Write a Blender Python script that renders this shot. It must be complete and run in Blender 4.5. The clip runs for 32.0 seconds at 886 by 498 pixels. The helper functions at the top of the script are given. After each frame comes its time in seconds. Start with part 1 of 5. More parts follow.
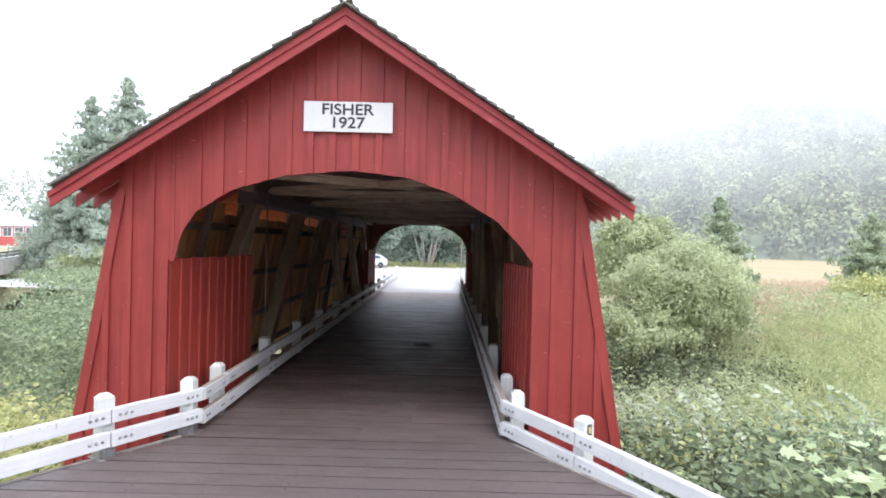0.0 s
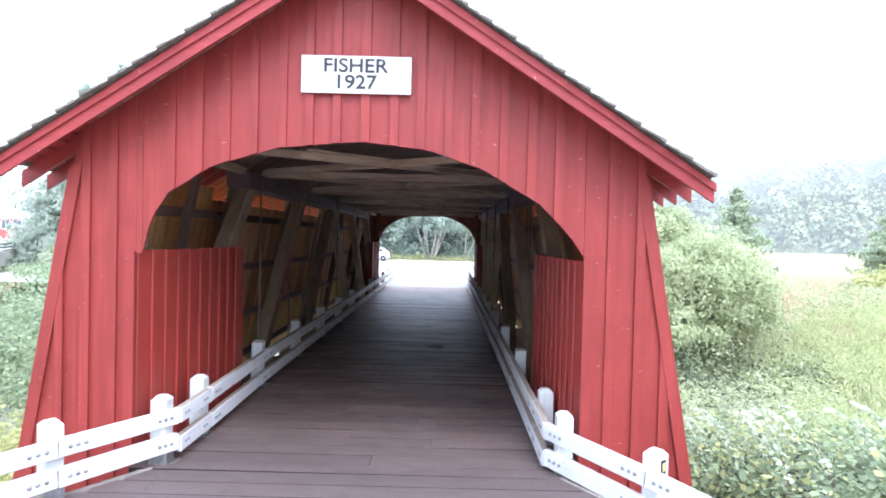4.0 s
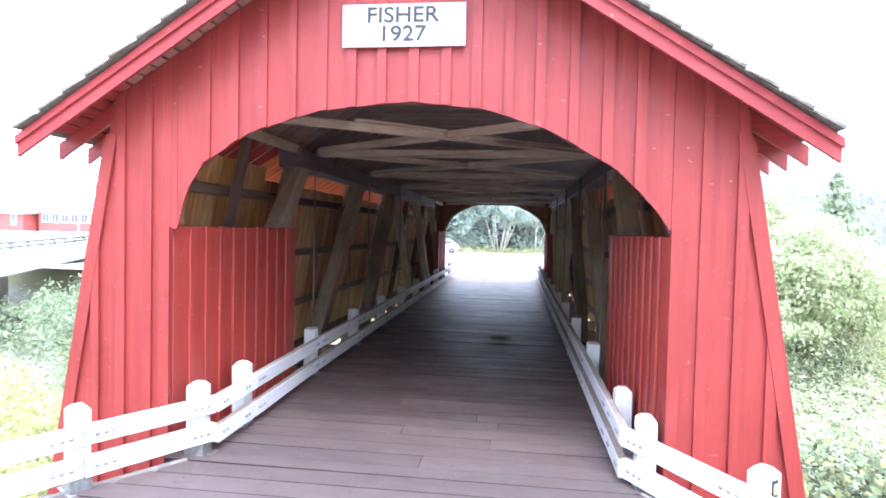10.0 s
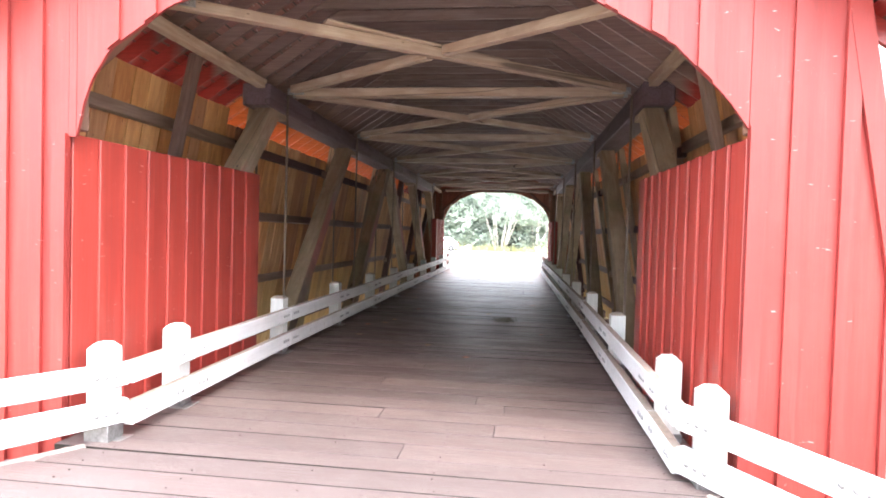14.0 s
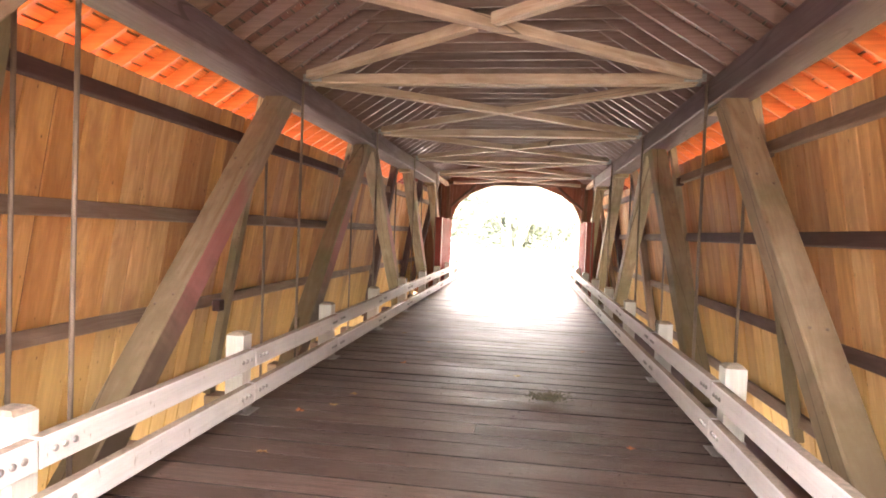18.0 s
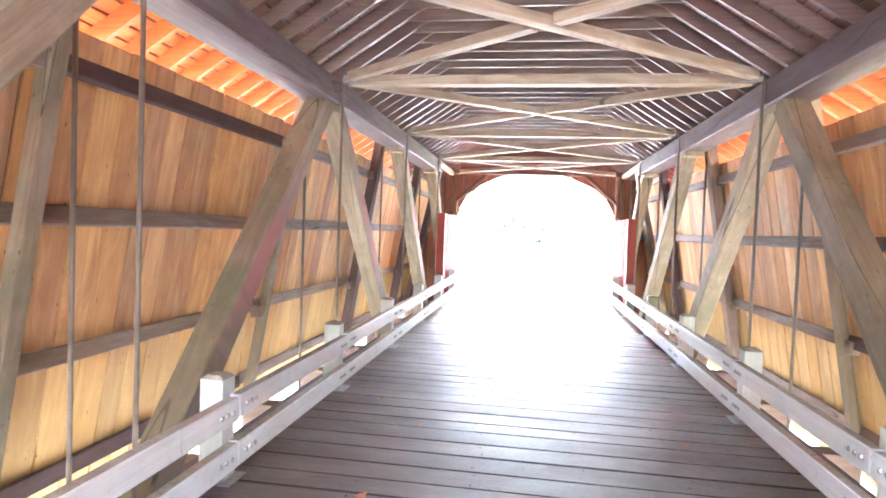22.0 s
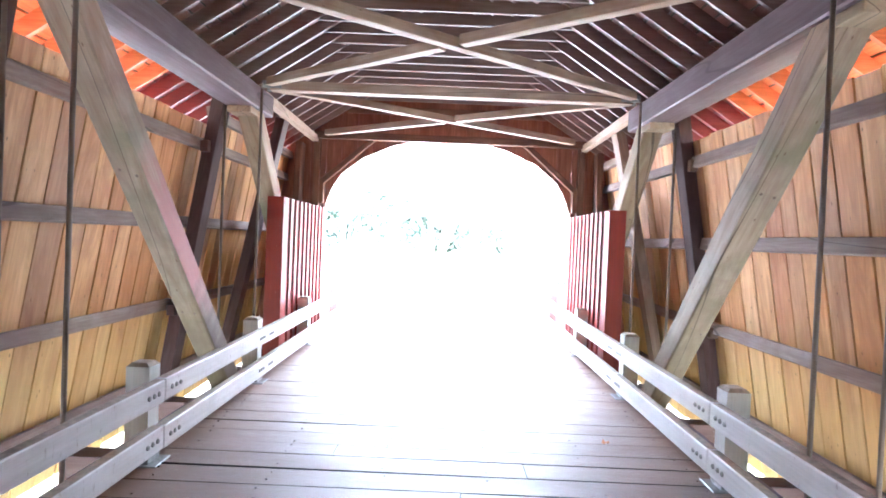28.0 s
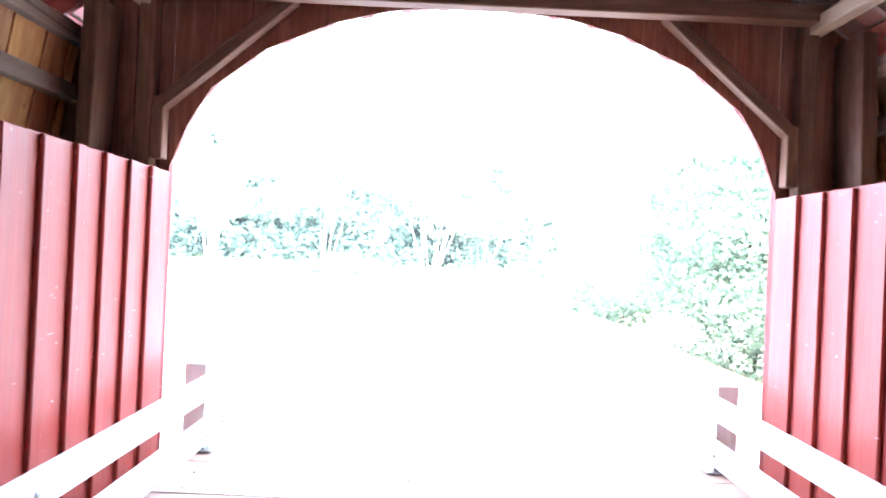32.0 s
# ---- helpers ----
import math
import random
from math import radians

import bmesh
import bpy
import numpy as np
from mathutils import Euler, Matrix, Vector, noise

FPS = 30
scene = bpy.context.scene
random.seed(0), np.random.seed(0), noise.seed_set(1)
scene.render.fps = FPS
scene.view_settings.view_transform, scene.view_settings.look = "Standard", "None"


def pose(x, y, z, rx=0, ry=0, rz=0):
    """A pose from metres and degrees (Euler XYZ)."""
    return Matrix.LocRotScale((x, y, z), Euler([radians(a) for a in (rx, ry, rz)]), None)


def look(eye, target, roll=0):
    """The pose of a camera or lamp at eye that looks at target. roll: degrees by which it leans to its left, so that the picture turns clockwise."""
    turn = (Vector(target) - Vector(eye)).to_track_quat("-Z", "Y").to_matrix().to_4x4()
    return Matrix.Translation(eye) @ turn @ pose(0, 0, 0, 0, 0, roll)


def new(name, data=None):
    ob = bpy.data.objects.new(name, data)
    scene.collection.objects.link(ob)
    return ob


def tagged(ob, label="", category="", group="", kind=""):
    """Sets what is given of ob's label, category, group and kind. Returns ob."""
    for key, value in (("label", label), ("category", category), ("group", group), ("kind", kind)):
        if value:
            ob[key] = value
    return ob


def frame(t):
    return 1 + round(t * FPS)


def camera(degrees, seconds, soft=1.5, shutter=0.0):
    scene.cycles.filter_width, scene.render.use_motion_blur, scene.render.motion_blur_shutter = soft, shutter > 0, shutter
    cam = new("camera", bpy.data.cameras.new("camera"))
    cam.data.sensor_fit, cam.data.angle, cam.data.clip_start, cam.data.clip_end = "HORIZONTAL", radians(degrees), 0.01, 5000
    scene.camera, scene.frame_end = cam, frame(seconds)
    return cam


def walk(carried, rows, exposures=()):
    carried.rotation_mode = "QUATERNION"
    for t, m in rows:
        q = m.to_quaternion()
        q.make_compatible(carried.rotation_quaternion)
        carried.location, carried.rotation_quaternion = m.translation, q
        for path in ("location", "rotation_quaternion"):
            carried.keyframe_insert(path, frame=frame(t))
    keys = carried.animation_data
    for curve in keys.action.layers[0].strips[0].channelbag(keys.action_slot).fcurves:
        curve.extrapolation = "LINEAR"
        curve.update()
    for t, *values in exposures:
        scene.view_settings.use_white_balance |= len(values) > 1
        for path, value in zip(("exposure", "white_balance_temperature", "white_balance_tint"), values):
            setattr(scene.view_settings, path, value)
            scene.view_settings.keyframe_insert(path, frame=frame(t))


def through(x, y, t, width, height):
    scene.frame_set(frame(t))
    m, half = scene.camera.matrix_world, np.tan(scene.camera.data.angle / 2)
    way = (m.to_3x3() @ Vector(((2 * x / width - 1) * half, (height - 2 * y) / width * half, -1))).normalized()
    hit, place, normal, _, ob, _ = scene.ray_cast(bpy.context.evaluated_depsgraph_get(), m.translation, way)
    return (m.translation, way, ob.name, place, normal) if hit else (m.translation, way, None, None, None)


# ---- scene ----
cam = camera(74.9, 32.0, 1.8)
PATH = [
    (0, (1.213, -7.73, 2.61), (1.209, -5.73, 2.595), 1.4),
    (0.5, (1.37, -7.586, 2.544), (1.348, -5.586, 2.531), 1.3),
    (1, (1.499, -7.326, 2.539), (1.471, -5.327, 2.521), 1.3),
    (1.5, (1.663, -7.007, 2.56), (1.624, -5.007, 2.533), 1.2),
    (2, (1.772, -6.814, 2.55), (1.736, -4.815, 2.521), 1.3),
    (2.5, (1.827, -6.681, 2.509), (1.776, -4.681, 2.485), 1.3),
    (3, (1.454, -6.553, 2.547), (1.422, -4.554, 2.506), 1.3),
    (3.5, (0.969, -6.397, 2.547), (0.956, -4.397, 2.509), 1.4),
    (5.5, (0.842, -6.052, 2.565), (0.843, -4.053, 2.522), 1.4),
    (6, (0.889, -5.943, 2.517), (0.899, -3.944, 2.488), 1.4),
    (6.5, (1.03, -5.797, 2.561), (1.028, -3.798, 2.517), 1.3),
    (7, (1.059, -5.729, 2.577), (0.959, -3.733, 2.522), 1.3),
    (7.5, (1.018, -5.747, 2.543), (0.854, -3.754, 2.495), 1.4),
    (8, (0.989, -5.772, 2.526), (0.793, -3.782, 2.479), 1.3),
    (8.5, (0.933, -5.772, 2.515), (0.729, -3.783, 2.472), 1.3),
    (9, (0.912, -5.673, 2.44), (0.703, -3.684, 2.394), 1.4),
    (9.5, (0.913, -5.577, 2.394), (0.694, -3.589, 2.345), 1.4),
    (10, (1.002, -5.477, 2.348), (0.754, -3.494, 2.283), 1.3),
    (10.5, (1.003, -5.45, 2.107), (0.766, -3.465, 2.068), 1.4),
    (11, (1.141, -5.426, 2.084), (0.881, -3.444, 2.02), 1.3),
    (11.5, (1.174, -5.303, 1.987), (0.91, -3.321, 1.957), 1.5),
    (12, (1.15, -4.982, 1.946), (0.892, -2.999, 1.906), 1.4),
    (12.5, (1.09, -4.695, 1.865), (0.839, -2.712, 1.826), 1.5),
    (13, (1.009, -4.46, 1.826), (0.763, -2.476, 1.775), 1.4),
    (13.5, (0.957, -4.217, 1.762), (0.709, -2.233, 1.714), 1.6),
    (14, (0.913, -4.003, 1.64), (0.665, -2.019, 1.589), 1.6),
    (14.5, (0.9, -3.68, 1.618), (0.652, -1.696, 1.567), 1.7),
    (16.5, (0.686, -0.912, 1.715), (0.412, 1.068, 1.658), 2.3),
    (17, (0.61, -0.3, 1.737), (0.327, 1.68, 1.68), 2.2),
    (17.5, (0.536, 0.255, 1.741), (0.251, 2.233, 1.689), 2.1),
    (18, (0.441, 0.719, 1.758), (0.158, 2.698, 1.702), 2.2),
    (18.5, (0.386, 1.083, 1.738), (0.093, 3.061, 1.686), 2.1),
    (19, (0.259, 1.36, 1.742), (-0.032, 3.338, 1.687), 2.2),
    (19.5, (0.103, 1.811, 1.73), (-0.193, 3.788, 1.682), 2.1),
    (20, (-0.076, 2.355, 1.77), (-0.373, 4.332, 1.713), 2.2),
    (20.5, (-0.157, 2.941, 1.796), (-0.451, 4.918, 1.736), 2.1),
    (21, (-0.127, 3.491, 1.825), (-0.422, 5.468, 1.76), 2.1),
    (21.5, (-0.098, 4.004, 1.838), (-0.391, 5.982, 1.772), 2.1),
    (22, (-0.033, 4.479, 1.833), (-0.337, 6.455, 1.766), 2.1),
    (22.5, (0.004, 4.812, 1.833), (-0.255, 6.794, 1.769), 2.1),
    (23, (0.002, 4.932, 1.839), (-0.137, 6.927, 1.781), 2.4),
    (23.5, (-0.021, 4.999, 1.835), (-0.077, 6.997, 1.781), 2.4),
    (24, (-0.042, 5.282, 1.834), (-0.083, 7.281, 1.781), 2.4),
    (24.5, (-0.028, 5.857, 1.849), (-0.065, 7.856, 1.792), 2.4),
    (25, (0.005, 6.662, 1.88), (-0.031, 8.661, 1.819), 2.2),
    (25.5, (-0.041, 7.562, 1.869), (-0.064, 9.561, 1.81), 2.2),
    (27.5, (0.016, 10.628, 1.748), (0.003, 12.627, 1.713), 2.5),
    (28, (0.027, 11.301, 1.76), (0.014, 13.3, 1.725), 2.4),
    (28.5, (0.038, 11.955, 1.78), (0.024, 13.955, 1.742), 2.4),
    (29, (0.007, 12.558, 1.773), (-0.009, 14.558, 1.736), 2.4),
    (29.5, (-0.06, 13.255, 1.757), (-0.079, 15.254, 1.724), 2.3),
    (30, (-0.148, 14.189, 1.734), (-0.165, 16.188, 1.707), 2.4),
    (30.5, (-0.144, 15.058, 1.792), (-0.176, 17.057, 1.754), 2.6),
    (31, (-0.17, 16.081, 1.808), (-0.201, 18.08, 1.771), 2.5),
    (31.5, (-0.18, 17.028, 1.741), (-0.205, 19.028, 1.732), 2.6),
    (32, (-0.245, 18.056, 1.744), (-0.232, 20.056, 1.751), 2.6),
]
EXPOSURE = [
    (0, 1.2, 5850, 14), (3, 1.75, 5450, 15), (6, 2.15, 5300, 16), (9, 2.4, 5300, 17), (12, 2.8, 5250, 17), (13, 3.0, 5450, 17),
    (14, 3.35, 6200, 17), (14.5, 3.5, 6700, 18), (16.5, 3.85, 8100, 25), (17.5, 4.55, 7900, 25), (19, 5.6, 6900, 19), (20, 6.0, 6350, 16), (21, 6.3, 5900, 14),
    (23, 6.37, 5400, 13), (25.5, 6.25, 5200, 13), (28, 5.6, 5200, 13), (30, 5.27, 5250, 13), (31, 5.1, 5200, 13), (32, 4.5, 5100, 12),
]
walk(cam, [(t, look(eye, target, roll)) for t, eye, target, roll in PATH], EXPOSURE)

# ---- sky and sun: a bright overcast, foggy day ----
SUN_UP, SUN_TURN = radians(48), radians(150)
world = bpy.data.worlds.new("overcast_sky")
scene.world = world
world.use_nodes = True
wn = world.node_tree.nodes
wl = world.node_tree.links
wn.clear()
sky = wn.new("ShaderNodeTexSky")
sky.sky_type = "NISHITA"
sky.sun_disc = False
sky.sun_elevation, sky.sun_rotation = SUN_UP, SUN_TURN
sky.air_density, sky.dust_density, sky.ozone_density = 1.0, 6.0, 0.6
cloud = wn.new("ShaderNodeMix")
cloud.data_type = "RGBA"
cloud.inputs[0].default_value = 0.86
cloud.inputs[7].default_value = (12.2, 12.6, 13.2, 1)
wl.new(sky.outputs[0], cloud.inputs[6])
back = wn.new("ShaderNodeBackground")
back.inputs[1].default_value = 0.1
wl.new(cloud.outputs[2], back.inputs[0])
wo = wn.new("ShaderNodeOutputWorld")
wl.new(back.outputs[0], wo.inputs[0])
sun = new("sun", bpy.data.lights.new("sun", "SUN"))
sun.data.energy, sun.data.angle, sun.data.color = 0.9, radians(25), (1.0, 0.96, 0.9)
sun.matrix_world = look((8, -20, 30), (0, 0, 0))


# ---- materials ----
class Mat:
    """A small node-graph writer."""

    def __init__(self, name, rough=0.7, metal=0.0, spec=0.5):
        self.m = bpy.data.materials.new(name)
        self.m.use_nodes = True
        self.n, self.l = self.m.node_tree.nodes, self.m.node_tree.links
        self.b = self.n["Principled BSDF"]
        self.b.inputs["Roughness"].default_value = rough
        self.b.inputs["Metallic"].default_value = metal
        self.b.inputs["Specular IOR Level"].default_value = spec

    def put(self, socket, value):
        if hasattr(value, "is_linked"):
            self.l.new(value, socket)
        else:
            socket.default_value = value

    def coord(self, scale, jitter=True):
        """Places in metres: along the piece's own axes and shifted from piece to piece, or in the world."""
        if jitter:
            source = self.n.new("ShaderNodeTexCoord").outputs["Object"]
        else:
            source = self.n.new("ShaderNodeNewGeometry").outputs["Position"]
        v = self.n.new("ShaderNodeVectorMath")
        v.operation = "MULTIPLY"
        self.l.new(source, v.inputs[0])
        v.inputs[1].default_value = scale
        if not jitter:
            return v.outputs[0]
        o = self.n.new("ShaderNodeObjectInfo")
        k = self.n.new("ShaderNodeVectorMath")
        k.operation = "MULTIPLY_ADD"
        self.l.new(o.outputs["Random"], k.inputs[0])
        k.inputs[1].default_value = (31, 17, 43)
        self.l.new(v.outputs[0], k.inputs[2])
        return k.outputs[0]

    def noise(self, vec, scale=1.0, detail=4, rough=0.55, warp=0.0):
        t = self.n.new("ShaderNodeTexNoise")
        t.inputs["Scale"].default_value, t.inputs["Detail"].default_value = scale, detail
        t.inputs["Roughness"].default_value, t.inputs["Distortion"].default_value = rough, warp
        self.l.new(vec, t.inputs["Vector"])
        return t.outputs[0]

    def random(self, island=False):
        if island:
            return self.n.new("ShaderNodeNewGeometry").outputs["Random Per Island"]
        return self.n.new("ShaderNodeObjectInfo").outputs["Random"]

    def ramp(self, fac, stops):
        r = self.n.new("ShaderNodeValToRGB")
        e = r.color_ramp.elements
        while len(e) < len(stops):
            e.new(0.5)
        for k, (p, c) in zip(e, stops):
            k.position, k.color = p, (*c, 1) if len(c) == 3 else c
        self.l.new(fac, r.inputs[0])
        return r.outputs[0]

    def mix(self, fac, a, b, mode="MIX"):
        x = self.n.new("ShaderNodeMix")
        x.data_type, x.blend_type = "RGBA", mode
        self.put(x.inputs[0], fac)
        self.put(x.inputs[6], a if hasattr(a, "is_linked") else (*a, 1))
        self.put(x.inputs[7], b if hasattr(b, "is_linked") else (*b, 1))
        return x.outputs[2]

    def span(self, v, a, b, c=0.0, d=1.0):
        x = self.n.new("ShaderNodeMapRange")
        self.l.new(v, x.inputs[0])
        for k, q in zip(range(1, 5), (a, b, c, d)):
            x.inputs[k].default_value = q
        return x.outputs[0]

    def done(self, colour, rough=None, height=None, bump=0.3, dist=0.01):
        self.put(self.b.inputs["Base Color"], colour if hasattr(colour, "is_linked") else (*colour, 1))
        if rough is not None:
            self.put(self.b.inputs["Roughness"], rough)
        if height is not None:
            k = self.n.new("ShaderNodeBump")
            k.inputs["Strength"].default_value, k.inputs["Distance"].default_value = bump, dist
            self.l.new(height, k.inputs["Height"])
            self.l.new(k.outputs[0], self.b.inputs["Normal"])
        return self.m


def grain(k, axis, fine=60.0):
    s = [fine, fine, fine]
    s["xyz".index(axis)] = fine * 0.035
    return k.noise(k.coord(s), 1.0, 5, 0.6, 0.6)


def painted(name, axis, lo, hi, worn, rough=0.55, wear=(0.69, 0.72), spec=0.4):
    k = Mat(name, rough, spec=spec)
    g = grain(k, axis)
    big = k.noise(k.coord((0.9, 0.9, 0.5)), 1.0, 4, 0.6)
    col = k.ramp(big, [(0.3, lo), (0.7, hi)])
    col = k.mix(k.span(k.random(), 0, 1, 0.0, 0.22), col, tuple(0.7 * c for c in lo))
    col = k.mix(k.span(g, 0.35, 0.65, 0.25, 0.0), col, tuple(0.55 * c for c in lo))
    s = [9, 9, 9]
    s["xyz".index(axis)] = 34
    chip = k.noise(k.coord(s), 1.0, 4, 0.62)
    col = k.mix(k.span(chip, *wear), col, worn)
    s = [14, 14, 14]
    s["xyz".index(axis)] = 0.8
    streak = k.noise(k.coord(s), 1.0, 4, 0.6)
    col = k.mix(k.span(streak, 0.5, 0.75, 0.0, 0.3), col, tuple(min(0.9, 1.35 * c + 0.015) for c in hi))
    stain = k.noise(k.coord((1.6, 1.6, 1.6), False), 1.0, 5, 0.65)
    col = k.mix(k.span(stain, 0.5, 0.72, 0.0, 0.32), col, tuple(0.6 * c for c in lo))
    return k.done(col, k.span(g, 0.3, 0.7, rough - 0.08, rough + 0.15), g, 0.35, 0.004)


def raw_wood(name, axis, stops, rough=0.75, knots=True, dark=0.45, stains=False, checks=False, pink=False, spec=0.35, mossy=None, low_share=0.42, reach=(0.9, 1.7)):
    k = Mat(name, rough, spec=spec)
    g = grain(k, axis, 45)
    base = k.ramp(k.random(), stops)
    s = [6, 6, 6]
    s["xyz".index(axis)] = 0.9
    patch = k.noise(k.coord(s), 1.0, 4, 0.6, 1.6)
    col = k.mix(k.span(patch, 0.32, 0.68, 0.0, 0.75), base, k.mix(1.0, base, (0.6, 0.47, 0.4), "MULTIPLY"))
    col = k.mix(k.span(g, 0.42, 0.62, dark, 0.0), col, k.mix(1.0, base, (0.42, 0.33, 0.28), "MULTIPLY"))
    s[:] = [2.2, 2.2, 2.2]
    s["xyz".index(axis)] = 1.1
    smear = k.noise(k.coord(s), 1.0, 5, 0.62, 0.8)
    col = k.mix(k.span(smear, 0.52, 0.72, 0.0, 0.75), col, k.mix(1.0, base, (0.55, 0.45, 0.47), "MULTIPLY"))
    if stains:
        alga = k.noise(k.coord((1.3, 1.3, 0.8)), 1.0, 5, 0.6)
        col = k.mix(k.span(alga, 0.5, 0.7, 0.0, 0.6), col, (0.16, 0.165, 0.095))
    if pink:
        sep = k.n.new("ShaderNodeSeparateXYZ")
        k.l.new(k.n.new("ShaderNodeTexCoord").outputs["Object"], sep.inputs[0])
        off = k.n.new("ShaderNodeMath")
        off.operation = "ABSOLUTE"
        k.l.new(sep.outputs[1], off.inputs[0])
        edge = k.n.new("ShaderNodeMath")
        edge.operation = "MULTIPLY_ADD"
        k.l.new(k.noise(k.coord((4, 1.4, 4)), 1.0, 5, 0.65), edge.inputs[0])
        edge.inputs[1].default_value = 1.6
        k.l.new(off.outputs[0], edge.inputs[2])
        col = k.mix(k.span(edge.outputs[0], 1.25, 2.05, 0.75, 0.0), col, (0.42, 0.13, 0.13))
    if mossy:
        # yellow algae low on the boards, a darker brown low on the timbers
        low = k.n.new("ShaderNodeSeparateXYZ")
        k.l.new(k.n.new("ShaderNodeNewGeometry").outputs["Position"], low.inputs[0])
        rag = k.n.new("ShaderNodeMath")
        rag.operation = "MULTIPLY_ADD"
        k.l.new(k.noise(k.coord((5, 5, 1.2)), 1.0, 4, 0.6), rag.inputs[0])
        rag.inputs[1].default_value = 1.2
        k.l.new(low.outputs[2], rag.inputs[2])
        col = k.mix(k.span(rag.outputs[0], *reach, low_share, 0.0), col, mossy)
    if knots:
        v = k.n.new("ShaderNodeTexVoronoi")
        s = [2.3, 2.3, 2.3]
        s["xyz".index(axis)] = 0.95
        k.l.new(k.coord(s), v.inputs["Vector"])
        col = k.mix(k.span(v.outputs["Distance"], 0.035, 0.1, 0.8, 0.0), col, (0.1, 0.05, 0.025))
    if checks:
        s = [2.6, 2.6, 2.6]
        s["xyz".index(axis)] = 0.16
        crack = k.noise(k.coord(s), 1.0, 1, 0.4)
        gap = k.n.new("ShaderNodeMath")
        gap.operation = "SUBTRACT"
        k.l.new(crack, gap.inputs[0])
        gap.inputs[1].default_value = 0.5
        far = k.n.new("ShaderNodeMath")
        far.operation = "ABSOLUTE"
        k.l.new(gap.outputs[0], far.inputs[0])
        col = k.mix(k.span(far.outputs[0], 0.002, 0.005, 0.65, 0.0), col, (0.035, 0.025, 0.02))
    return k.done(col, rough, g, 0.5, 0.004)


RED = painted("barn_red_paint", "z", (0.215, 0.026, 0.022), (0.28, 0.037, 0.029), (0.42, 0.2, 0.18), 0.5)
RED_SCREEN = painted("bright_red_screen_paint", "z", (0.265, 0.03, 0.021), (0.325, 0.041, 0.027), (0.5, 0.26, 0.23), 0.46, spec=0.6)
RED_TRIM = painted("barn_red_trim_paint", "x", (0.25, 0.03, 0.031), (0.3, 0.04, 0.038), (0.42, 0.22, 0.2), 0.55)
WHITE = painted("white_rail_paint", "y", (0.61, 0.605, 0.59), (0.71, 0.705, 0.69), (0.36, 0.33, 0.3), 0.5, (0.64, 0.7))
WHITE_POST = painted("white_post_paint", "z", (0.56, 0.57, 0.53), (0.66, 0.67, 0.63), (0.42, 0.43, 0.36), 0.5, (0.66, 0.74))
CEDAR = raw_wood("cedar_wall_board", "z", [(0.0, (0.594, 0.279, 0.112)), (0.1, (0.762, 0.409, 0.163)), (0.24, (0.832, 0.502, 0.224)), (0.34, (0.515, 0.288, 0.155)), (0.46, (0.772, 0.419, 0.172)), (0.6, (0.851, 0.558, 0.284)), (0.72, (0.594, 0.27, 0.112)), (0.82, (0.772, 0.493, 0.258)), (0.9, (0.495, 0.27, 0.155)), (1.0, (0.812, 0.465, 0.198))], 0.65, True, 0.2, mossy=(0.56, 0.43, 0.15))
GIRT = raw_wood("dark_girt_wood", "y", [(0, (0.075, 0.042, 0.043)), (0.4, (0.12, 0.075, 0.07)), (0.6, (0.26, 0.19, 0.155)), (1, (0.36, 0.28, 0.22))], 0.65, False, 0.25)
GIRT_PALE = raw_wood("pale_girt_wood", "y", [(0, (0.27, 0.215, 0.19)), (0.5, (0.34, 0.28, 0.24)), (1, (0.4, 0.33, 0.28))], 0.7, False, 0.3, False, True)
TIMBER = raw_wood("weathered_fir_timber", "y", [(0, (0.36, 0.295, 0.21)), (0.5, (0.43, 0.35, 0.25)), (1, (0.38, 0.32, 0.245))], 0.7, True, 0.16, True, True, mossy=(0.13, 0.1, 0.05), low_share=0.72, reach=(1.15, 2.3))
TIMBER_PINK = raw_wood("pink_stained_timber", "y", [(0, (0.42, 0.33, 0.25)), (1, (0.46, 0.37, 0.29))], 0.7, False, 0.25, True, False, True, mossy=(0.1, 0.07, 0.05), low_share=0.85, reach=(1.2, 2.0))
CHORD = raw_wood("dark_chord_timber", "y", [(0, (0.125, 0.09, 0.11)), (1, (0.175, 0.13, 0.155))], 0.58, True, 0.35, False, True, spec=0.45)
BEAM = raw_wood("cross_beam_wood", "y", [(0, (0.44, 0.35, 0.265)), (1, (0.54, 0.44, 0.34))], 0.6, True, 0.22, False, True, spec=0.45)


